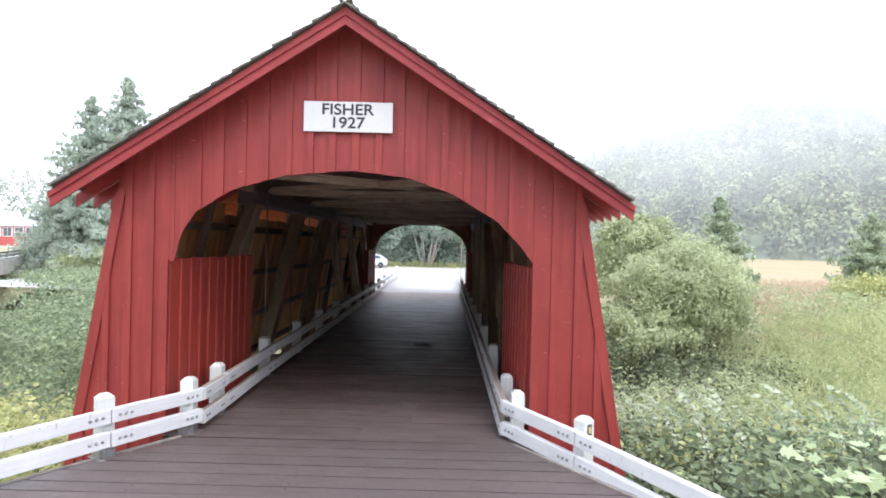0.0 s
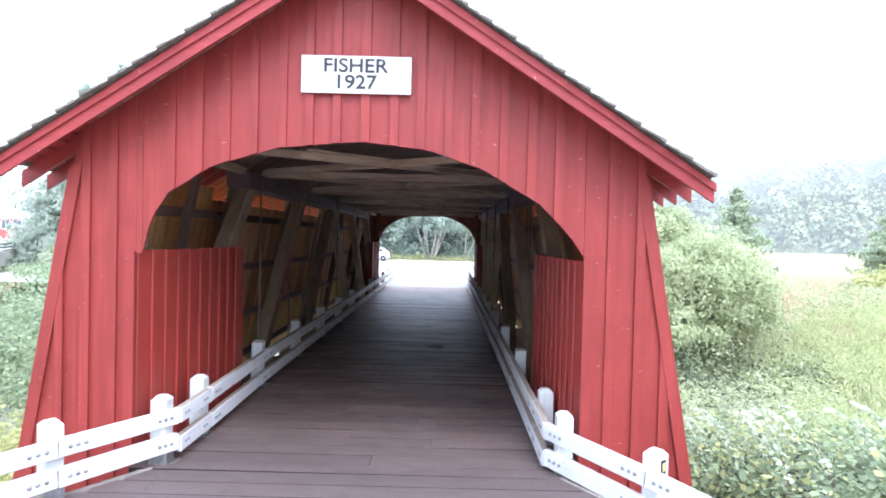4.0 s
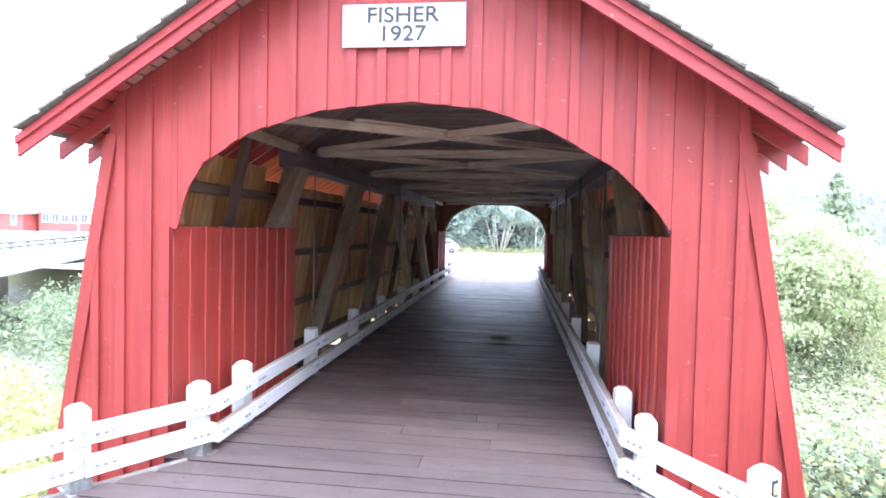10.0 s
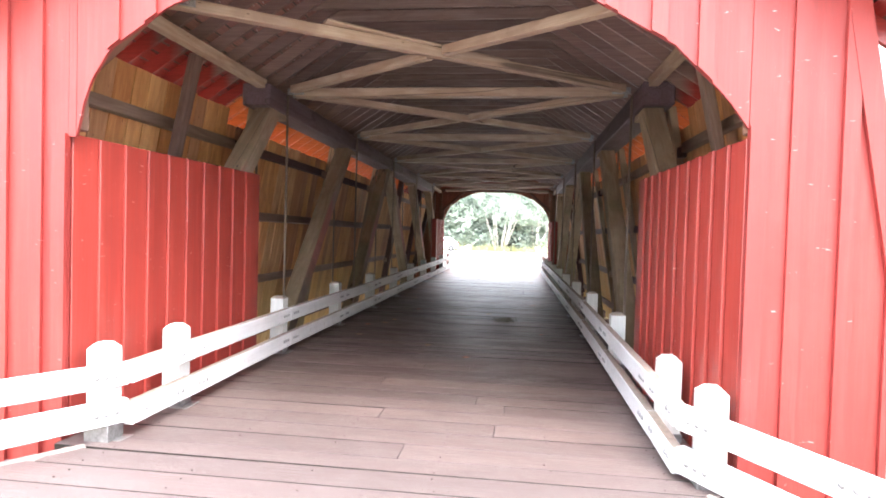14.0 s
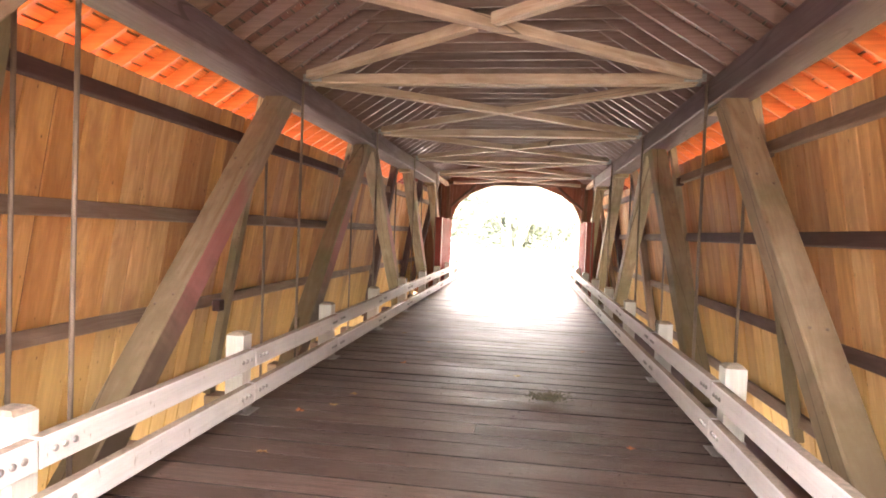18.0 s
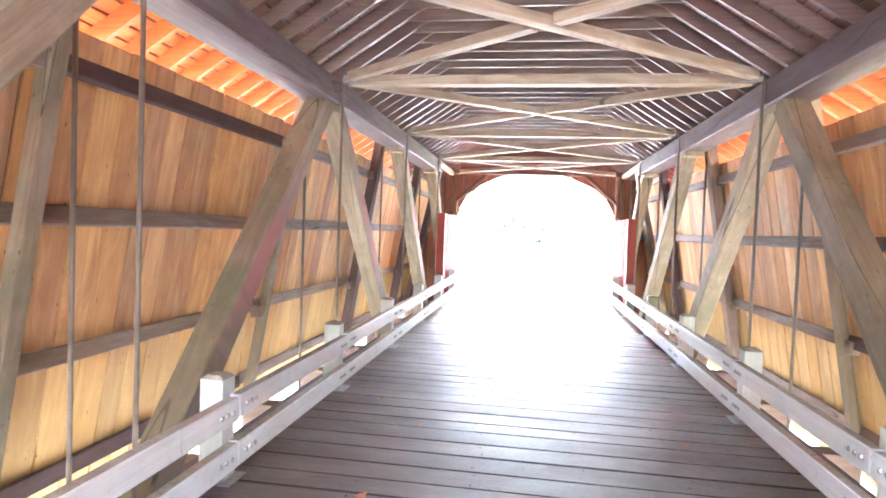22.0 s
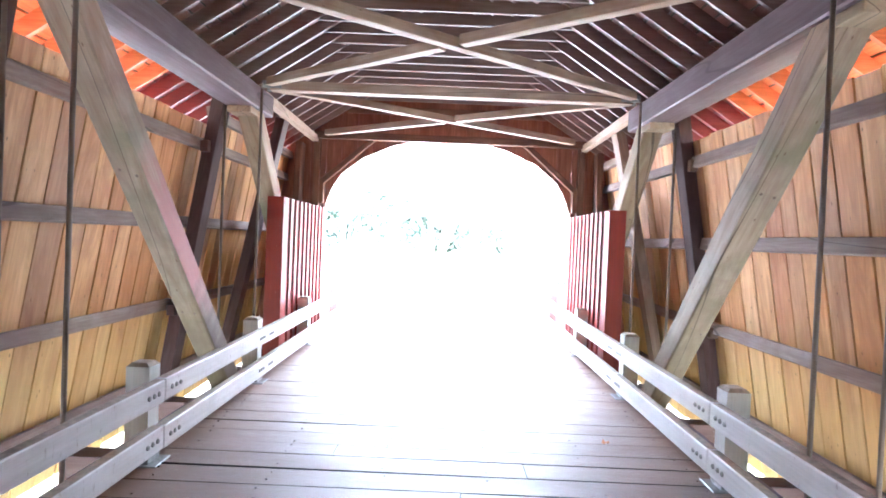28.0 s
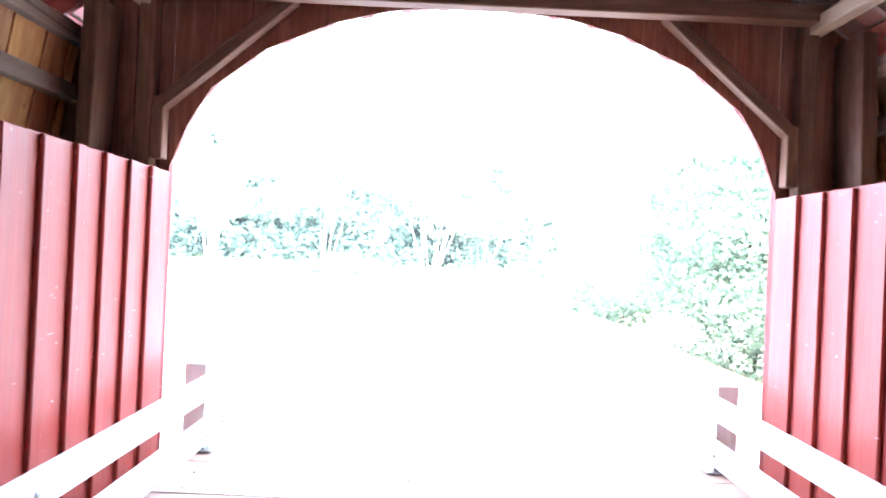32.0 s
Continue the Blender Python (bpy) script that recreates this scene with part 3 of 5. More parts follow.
    stick("collar", wall, SHADE_WOOD, (-2.0, back, 4.2), (2.0, back, 4.2), 0.06, 0.14)
    return wall


portal("wall_near", 0.0, -1, "barn-red board and batten portal wall with a wide arched opening")
portal("wall_far", LONG, 1, "red board and batten portal wall seen from its unpainted inner side")


# ---- board screens that line the opening behind each portal ----
def screen(s, y0, y1):
    top = 2.33 if y1 > y0 else 2.27
    thing = empty("portal_screen", "barn-red board and batten screen lining the bridge opening", "screen", "screens behind the portals")
    n = round(abs(y1 - y0) / 0.29)
    w = (y1 - y0) / n
    start = 2.48 if s < 0 and y1 > y0 else 2.42 if y1 > y0 else 2.4
    narrow = start - 2.34

    def at(y):
        return s * (start - narrow * (y - y0) / (y1 - y0))

    turn = math.degrees(math.atan2(s * narrow, y1 - y0)) if y1 > y0 else -math.degrees(math.atan2(s * narrow, y0 - y1))
    for i in range(n):
        y = y0 + (i + 0.5) * w
        box("board", thing, RED_SCREEN, (at(y), y, top / 2 - 0.1), (0.026, abs(w) - 0.004, top + 0.2), (0, 0, turn))
        if i:
            y = y0 + i * w
            box("batten", thing, RED_SCREEN, (at(y) - s * 0.028, y, top / 2 - 0.1), (0.028, 0.085, top + 0.2 - random.uniform(0, 0.02)), (0, 0, turn))
    box("end_post", thing, RED_SCREEN, (at(y1) + s * 0.11, y1, top / 2 - 0.1), (0.24, 0.12, top + 0.2))
    return thing


for s in (-1, 1):
    screen(s, 0.05, 2.95)
    screen(s, LONG - 0.05, LONG - 3.02)


# ---- side walls ----
def side_wall(name, s):
    wall = empty(name, "tall side wall of upright cedar boards, painted red outside", "wall", kind="structure", at=(WALL_SHIFT, 0, 0))
    lean = math.degrees(math.atan(BATTER))
    y = 0.06
    while y < LONG - 0.1:
        w = random.choice((0.25, 0.285, 0.3, 0.32))
        w = min(w, LONG - 0.06 - y)
        # in the end bays the boards reach up to the rafters
        lift = 0.2 if y < 3.6 else 0.25 if y > 18.8 else 0.0
        top, low = random.uniform(3.105, 3.125) + lift, random.uniform(-0.77, -0.73)
        zc, ln = (top + low) / 2, (top - low) / math.cos(math.atan(BATTER))
        xc = s * (wall_x(zc) - 0.02 + random.uniform(-0.003, 0.003))
        m = pose(xc, y + w / 2, zc, 0, s * -lean if s > 0 else lean, 0)
        if s < 0:
            m = m @ pose(0, 0, 0, 0, 0, 180)
        held("board", box_mesh(0.024, w - random.choice((0.014, 0.018, 0.022)), ln, (CEDAR, RED), 0.004), wall, m)
        held("batten", box_mesh(0.02, 0.06, ln, (JOINT, RED), 0.003), wall, m @ pose(0.023, (w / 2) * (1 if s > 0 else -1), 0))
        y += w
    for z in (2.84, 1.835, 0.785, -0.18):
        x = s * (wall_x(z) - 0.075)
        for a, b in ((0.1, 3.9), (3.93, 11.28), (11.32, 18.65), (18.68, LONG - 0.1)):
            # girts past the middle take the paler wood
            stick("girt", wall, GIRT_PALE if a > 11.3 else GIRT, (x, a, z + random.uniform(-0.015, 0.015)), (x, b, z + random.uniform(-0.015, 0.015)), 0.075, 0.14, up=(s * BATTER, 0, 1))
    # a plate closes the wall under the eaves of the last bay
    x = s * (wall_x(3.27) - 0.075)
    stick("wall_plate", wall, GIRT_PALE, (x, 18.7, 3.26), (x, LONG - 0.1, 3.26), 0.075, 0.15, up=(s * BATTER, 0, 1))
    return wall


side_wall("wall_left", -1)
side_wall("wall_right", 1)


# ---- trusses ----
def bolt_mesh(mat, r=0.014):
    verts, faces = [], []
    for q, h in ((r, 0), (0.86 * r, 0.43 * r), (0.43 * r, 0.71 * r)):
        verts += [(q * math.cos(a * math.pi / 4), q * math.sin(a * math.pi / 4), h) for a in range(8)]
    for k in range(2):
        faces += [[8 * k + i, 8 * k + (i + 1) % 8, 8 * k + 8 + (i + 1) % 8, 8 * k + 8 + i] for i in range(8)]
    faces.append(list(range(16, 24)))
    return mesh_of("bolt", verts, faces, mat)


BRACE_BOLT = bolt_mesh(IRON, 0.014)
PLATE_BOLT = bolt_mesh(STEEL, 0.022)


def truss(s):
    thing = empty("timber_truss", "weathered timber truss of diagonal braces and iron rods", "truss", "the two trusses of the bridge")
    x = s * 2.62
    stick("top_chord", thing, CHORD, (x, NODES[0] - 0.55, 3.46), (x, MID - 0.01, 3.46), 0.39, 0.29, bevel=0.015)
    stick("top_chord", thing, CHORD, (x, MID + 0.01, 3.46), (x, NODES[-1] + 0.6, 3.46), 0.39, 0.29, bevel=0.015)
    stick("bottom_chord", thing, CHORD, (s * 2.62, 0.1, -0.36), (s * 2.62, LONG - 0.1, -0.36), 0.36, 0.36, bevel=0.015)
    for a, b in ((NODES[0] - 0.5, 0.1), (NODES[-1] + 0.5, LONG - 0.1)):
        stick("portal_strut", thing, BEAM, (s * 2.55, a, 3.6), (s * 2.6, b, 3.6), 0.12, 0.12)
    for k, t in enumerate(NODES):
        for d in ((-1,) if t < MID - 1 else (1,) if t > MID + 1 else (-1, 1)):
            a = Vector((s * 2.6, t + d * 0.16, 3.34))
            b = Vector((s * 2.6, t + d * 3.42, -0.2))
            brace = stick("diagonal_brace", thing, (TIMBER, TIMBER_PINK) if s < 0 else TIMBER, a, b, 0.25, 0.27, bevel=0.014, up=(0, 1, 0))
            for u in (-1.0, 0.75):
                for v in (-0.06, 0.06):
                    held("bolt", BRACE_BOLT, brace, pose(v, u + random.uniform(-0.1, 0.1), -0.135, 180))
        box("angle_block", thing, TIMBER, (x, t, 3.27), (0.3, 0.34, 0.08))
        for xr in (2.395, 2.85):
            tube("tie_rod", thing, IRON, [(s * xr, t, -0.6), (s * xr, t, 3.56)], 0.017)
        w, h = (0.1, 0.14) if t < MID + 1 else (0.16, 0.24)
        stick("sway_brace", thing, TIMBER if t < MID + 1 else GIRT, (s * 2.9, t, 3.4), (s * (wall_x(-0.43) - 0.13 - w / 2), t, -0.43), w, h, up=(0, 1, 0))
        for z in (2.84, 0.785):
            box("spacer_block", thing, GIRT, (s * (wall_x(z) - 0.15), t - 0.14, z - 0.05), (0.1, 0.12, 0.14))
    for t in (0.35, LONG - 0.35):
        y = t + (1.75 if t < 5 else -1.75)
        stick("sway_brace", thing, GIRT, (s * 2.68, y, 3.56), (s * 3.5, y, -0.25), 0.1 if t < 5 else 0.15, 0.14 if t < 5 else 0.26, up=(0, 1, 0))
    return thing


truss(-1)
truss(1)

# ---- overhead ties and cross bracing ----
for t in NODES:
    tie = empty("tie_beam", "pale squared timber tie beam bolted to both trusses with steel plates", "beam", "tie beams overhead")
    stick("beam", tie, BEAM, (-2.28, t, 3.6), (2.28, t, 3.6), 0.15, 0.12)
    for s in (-1, 1):
        plate = box("bracket", tie, STEEL, (s * 2.24, t - 0.1, 3.6), (0.24, 0.012, 0.09), bevel=0.002)
        box("bracket", tie, STEEL, (s * 2.24, t + 0.1, 3.6), (0.24, 0.012, 0.09), bevel=0.002)
        for k in range(3):
            for d in (-1, 1):
                held("bolt", PLATE_BOLT, tie, pose(s * (2.16 + 0.08 * k), t + d * 0.106, 3.6, 90 if d < 0 else -90))
SPANS = [0.6] + NODES + [LONG - 0.6]
for a, b in zip(SPANS, SPANS[1:]):
    z = 3.62
    pair = empty("cross_brace", "crossed pair of flat wooden sway braces under the roof", "brace", "cross braces overhead")
    lo, hi = a + 0.14, b - 0.14
    c = (lo + hi) / 2
    stick("brace", pair, BEAM, (-2.26, lo, z), (2.26, hi, z), 0.11, 0.1)
    stick("brace", pair, BEAM, (2.26, lo, z), (0.09, c - 0.06, z), 0.11, 0.1)
    stick("brace", pair, BEAM, (-0.09, c + 0.06, z), (-2.26, hi, z), 0.11, 0.1)
    if a < 1:
        # a doubled length over the crossing
        stick("splice_board", pair, BEAM, (-1.0, c - 0.8, z + 0.068), (0.75, c + 0.6, z + 0.068), 0.12, 0.03)
    for sx, y, d in ((-1, lo, 1), (1, lo, 1), (-1, hi, -1), (1, hi, -1)):
        way = Vector((-sx * 4.52, d * (hi - lo), 0)).normalized()
        p = Vector((sx * 2.2, y, z)) + way * 0.1
        side = Vector((-way.y, way.x, 0))
        if side.y > 0:
            side = -side
        q = p + side * 0.06
        bracket = stick("bracket", pair, STEEL, q - way * 0.16, q + way * 0.16, 0.008, 0.085, bevel=0.002)
        for k in range(3):
            r = q + side * 0.004 + way * (0.09 * k - 0.09)
            mm = side.to_track_quat("Z", "Y").to_matrix().to_4x4()
            mm.translation = r
            held("bolt", PLATE_BOLT, bracket, bracket.matrix_basis.inverted() @ mm)

# ---- roof ----
roof = empty("roof", "steep gable roof of mossy cedar shingles on close-set rafters", "roof", kind="structure", at=(ROOF_SHIFT, 0, 0))
EAVE, ROOF0, ROOF1 = 3.68, -0.38, LONG + 0.38
LEAN = math.atan(PITCH)
RAFTER_Y = [ROOF0 + 0.03] + [0.1 + 0.4064 * k for k in range(56)] + [ROOF1 - 0.03]


def rafter_mesh():
    """Half a rafter pair with a plumb-cut tail."""
    d = 0.15
    pts = [(0, RIDGE), (EAVE, roof_z(EAVE)), (EAVE, roof_z(EAVE) - d - 0.02), (0, RIDGE - d - 0.02)]
    verts = [(x, -0.02, z) for x, z in pts] + [(x, 0.02, z) for x, z in pts]
    faces = [[3, 2, 1, 0], [4, 5, 6, 7]] + [[i, (i + 1) % 4, (i + 1) % 4 + 4, i + 4] for i in range(4)]
    me = mesh_of("rafter", verts, faces, [RAFTER])
    return me


RAFTER_MESH = rafter_mesh()
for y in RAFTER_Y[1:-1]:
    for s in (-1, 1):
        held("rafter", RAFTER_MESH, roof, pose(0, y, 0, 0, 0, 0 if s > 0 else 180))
    held("collar_tie", box_mesh(3.15, 0.04, 0.13, BEAM_DIM, 0.004), roof, pose(0, y + 0.041, 4.44))
for y, o in ((ROOF0, -1), (ROOF1, 1)):
    for s in (-1, 1):
        outline = [(0, RIDGE - 0.005), (s * (EAVE + 0.02), roof_z(EAVE + 0.02)), (s * (EAVE + 0.02), roof_z(EAVE) - 0.2), (0, RIDGE - 0.2)]
        prism("barge_board", roof, RED_TRIM, outline, y, y + o * 0.035)
        outline = [(0, RIDGE + 0.012), (s * (EAVE + 0.03), roof_z(EAVE + 0.03) + 0.012), (s * (EAVE + 0.03), roof_z(EAVE) - 0.085), (0, RIDGE - 0.085)]
        prism("verge_strip", roof, RED_TRIM, outline, y + o * 0.037, y + o * 0.06)
# courses of sheathing and shingles
slope_len = EAVE / math.cos(LEAN)
n = int(slope_len / 0.152)
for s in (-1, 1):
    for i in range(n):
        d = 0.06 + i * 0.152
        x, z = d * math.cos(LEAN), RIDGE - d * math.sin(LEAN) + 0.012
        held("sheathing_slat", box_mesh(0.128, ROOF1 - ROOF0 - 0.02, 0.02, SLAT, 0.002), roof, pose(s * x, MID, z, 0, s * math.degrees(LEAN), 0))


def shingles():
    """Overlapping courses of small wooden shingles with uneven butts."""
    rng = np.random.default_rng(4)
    verts, faces = [], []
    ca, sa = math.cos(LEAN), math.sin(LEAN)
    for s in (-1, 1):
        d = 0.0
        row = 0
        while d < slope_len - 0.07:
            y = ROOF0 - 0.12 + (0.03 if row % 2 else 0) - float(rng.uniform(0, 0.02))
            while y < ROOF1 + 0.1:
                w = float(rng.uniform(0.09, 0.2))
                a, b = d - 0.12, d + 0.15 + float(rng.uniform(-0.015, 0.02))
                lift = float(rng.uniform(0, 0.004))
                i = len(verts)
                for yy in (y, min(y + w - 0.006, ROOF1 + 0.12)):
                    for dd, h in ((a, 0.024), (b, 0.034 + lift), (b, 0.066 + lift), (a, 0.03)):
                        verts.append((s * (dd * ca + h * sa), yy, RIDGE - dd * sa + h * ca))
                faces += [[i, i + 1, i + 2, i + 3], [i + 7, i + 6, i + 5, i + 4]]
                faces += [[i + k, i + 4 + k, i + 4 + (k + 1) % 4, i + (k + 1) % 4] for k in range(4)]
                y += w
            d += 0.15
            row += 1
    ob = held("shingle_courses", mesh_of("shingle_courses", verts, faces, SHINGLE), roof)
    ob["kind"] = "stuff"


shingles()
for s in (-1, 1):
    for k in range(60):
        y = ROOF0 + (k + 0.5) * (ROOF1 - ROOF0) / 60
        held("ridge_shingle", box_mesh(0.2, 0.42, 0.022, SHINGLE, 0.003), roof, pose(s * 0.075, y, RIDGE + 0.055 + random.uniform(0, 0.015), random.uniform(1, 3), s * math.degrees(LEAN), 0))


def nail_tips():
    """Points of the shingle nails that stick out under the sheathing."""
    rng = np.random.default_rng(8)
    verts, faces = [], []
    ca, sa = math.cos(LEAN), math.sin(LEAN)
    for s in (-1, 1):
        for y0 in RAFTER_Y[1:-2]:
            for i in range(2, 18):
                for k in range(2):
                    d = 0.06 + i * 0.152 + float(rng.uniform(-0.05, 0.05))
                    y, h, r = y0 + float(rng.uniform(0.05, 0.36)), float(rng.uniform(-0.05, -0.025)), 0.008
                    x, z = s * d * ca, RIDGE - d * sa + 0.004
                    n = len(verts)
                    verts += [(x - r, y - r, z), (x + r, y - r, z), (x, y + r, z), (x + s * h * sa, y, z + h * ca)]
                    faces += [[n, n + 1, n + 3], [n + 1, n + 2, n + 3], [n + 2, n, n + 3]]
    ob = held("nail_tips", mesh_of("nail_tips", verts, faces, BRIGHT_STEEL), roof)
    ob["kind"] = "stuff"


nail_tips()

# ---- sign over the near portal ----
sign = empty("name_sign", "white rectangular sign with black lettering on the red gable", "sign")
box("panel", sign, SIGN_WHITE, (-0.1, -0.05, 4.27), (1.18, 0.022, 0.4), bevel=0.004)


def letters(text, x, z, size, y, parent):
    cu = bpy.data.curves.new("lettering", "FONT")
    cu.body, cu.size, cu.align_x, cu.align_y = text, size, "CENTER", "CENTER"
    cu.extrude, cu.offset = 0.003, 0.0035
    ob = bpy.data.objects.new("lettering", cu)
    scene.collection.objects.link(ob)
    me = bpy.data.meshes.new_from_object(ob.evaluated_get(bpy.context.evaluated_depsgraph_get()))
    bpy.data.objects.remove(ob)
    me.materials.clear()
    me.materials.append(BLACK)
    return held("lettering", me, parent, pose(x, y, z, 90, 0, 0) @ Matrix.Diagonal((1.13, 1, 1, 1)), "black painted letters")


letters("FISHER", -0.11, 4.36, 0.205, -0.064, sign)
letters("1927", -0.11, 4.185, 0.205, -0.064, sign)
for x, z in ((-0.42, 4.085), (0.2, 4.085), (-0.42, 4.455), (0.2, 4.455)):
    box("screw", sign, STEEL, (x, -0.064, z), (0.014, 0.006, 0.014), bevel=0.002)

# ---- deck ----
deck = empty("floor", "worn brown timber deck of planks laid across the bridge", "floor", kind="structure")


def deck_half(y):
    if y < -0.1:
        return min(2.12 - 0.7 * y, 4.6)
    if y < 0.3:
        return 2.42
    if y > LONG - 0.3:
        return 2.42
    return 2.34


PLANK_MIDS = []
y = -4.2
while y < LONG + 0.6:
    w = random.choice((0.24, 0.29, 0.29, 0.3))
    h = deck_half(y + w / 2)
    PLANK_MIDS.append(y + w / 2)
    joint = random.choice((None, None, None, random.uniform(-0.9, 0.9)))
    ends = [(-h, h)] if joint is None else [(-h, joint - 0.003), (joint + 0.003, h)]
    for a, b in ends:
        a, b = a - (random.uniform(0, 0.03) if a < -1.5 else 0), b + (random.uniform(0, 0.03) if b > 1.5 else 0)
        z = -0.04 + random.uniform(-0.0025, 0.0025)
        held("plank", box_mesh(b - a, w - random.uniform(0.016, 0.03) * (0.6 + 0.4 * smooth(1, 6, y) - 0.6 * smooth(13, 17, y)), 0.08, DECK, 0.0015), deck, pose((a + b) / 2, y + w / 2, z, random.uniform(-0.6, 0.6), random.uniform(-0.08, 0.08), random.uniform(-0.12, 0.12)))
    y += w
# Unseen sheets added under the planks to stop light in the gaps.
box("underlay", deck, GIRT, (0, MID, -0.1), (4.5, LONG + 0.6, 0.03))
box("underlay", deck, GIRT, (0, -2.1, -0.1), (4.1, 3.9, 0.03))
for s in (-1, 1):
    # the planks of the flared approach end at a pale edge board
    stick("edge_board", deck, WOOD_GREY, (s * 2.2, -0.12, -0.045), (s * 4.62, -3.57, -0.045), 0.05, 0.12)
for x in (-2.0, -1.2, -0.4, 0.4, 1.2, 2.0):
    stick("stringer", deck, GIRT, (x, -4.0, -0.27), (x, LONG + 0.4, -0.27), 0.14, 0.3)
for t in [0.4] + NODES + [LONG - 0.4] + [MID + 3.658 * k for k in (-2.5, -1.5, -0.5, 0.5, 1.5, 2.5)]:
    stick("floor_beam", deck, GIRT, (-3.55, t, -0.6), (3.55, t, -0.6), 0.24, 0.34)


def nail_heads():
    """Rows of dark spike heads where the planks are nailed to the stringers."""
    rng = np.random.default_rng(6)
    verts, faces = [], []
    for y in PLANK_MIDS:
        for x in (-2.0, -1.2, -0.4, 0.4, 1.2, 2.0):
            for d in (-0.075, 0.075):
                if rng.uniform() < 0.25:
                    continue
                cx, cy, r = x + float(rng.normal() * 0.02), y + d + float(rng.normal() * 0.012), float(rng.uniform(0.005, 0.009))
                n = len(verts)
                verts += [(cx + r * math.cos(a * 1.0472), cy + r * math.sin(a * 1.0472), 0.0045) for a in range(6)]
                verts += [(cx + r * math.cos(a * 1.0472), cy + r * math.sin(a * 1.0472), -0.01) for a in range(6)]
                faces.append([n + a for a in range(6)])
                faces += [[n + a, n + 6 + a, n + 6 + (a + 1) % 6, n + (a + 1) % 6] for a in range(6)]
    ob = held("nail_heads", mesh_of("nail_heads", verts, faces, JOINT), deck)
    ob["kind"] = "stuff"


nail_heads()


# ---- guard rails ----
def post_mesh(bare):
    """A squared post with a chamfered top."""
    w, d, h = 0.086, 0.08, 0.755
    c, e = (0.028, 0.03) if bare else (0.045, 0.045)
    rings = [(w, d, 0.012), (w, d, h - c), (w - e, d - e + 0.01, h), ]
    verts, faces = [], []
    for a, b, z in rings:
        verts += [(-a, -b, z), (a, -b, z), (a, b, z), (-a, b, z)]
    for k in range(2):
        faces += [[4 * k + i, 4 * k + (i + 1) % 4, 4 * k + 4 + (i + 1) % 4, 4 * k + 4 + i] for i in range(4)]
    faces += [[3, 2, 1, 0], [8, 9, 10, 11]]
    return mesh_of("post", verts, faces, [WHITE_POST, POST_TOP], [0] * 4 + [1 if bare else 0] * 4 + [0, 1 if bare else 0])


AMBER = plain("amber_reflector", (0.5, 0.4, 0.16), 0.3, 0, 0.1, 20)
BOLT, POST, INNER_POST = bolt_mesh(STEEL, 0.021), post_mesh(False), post_mesh(True)


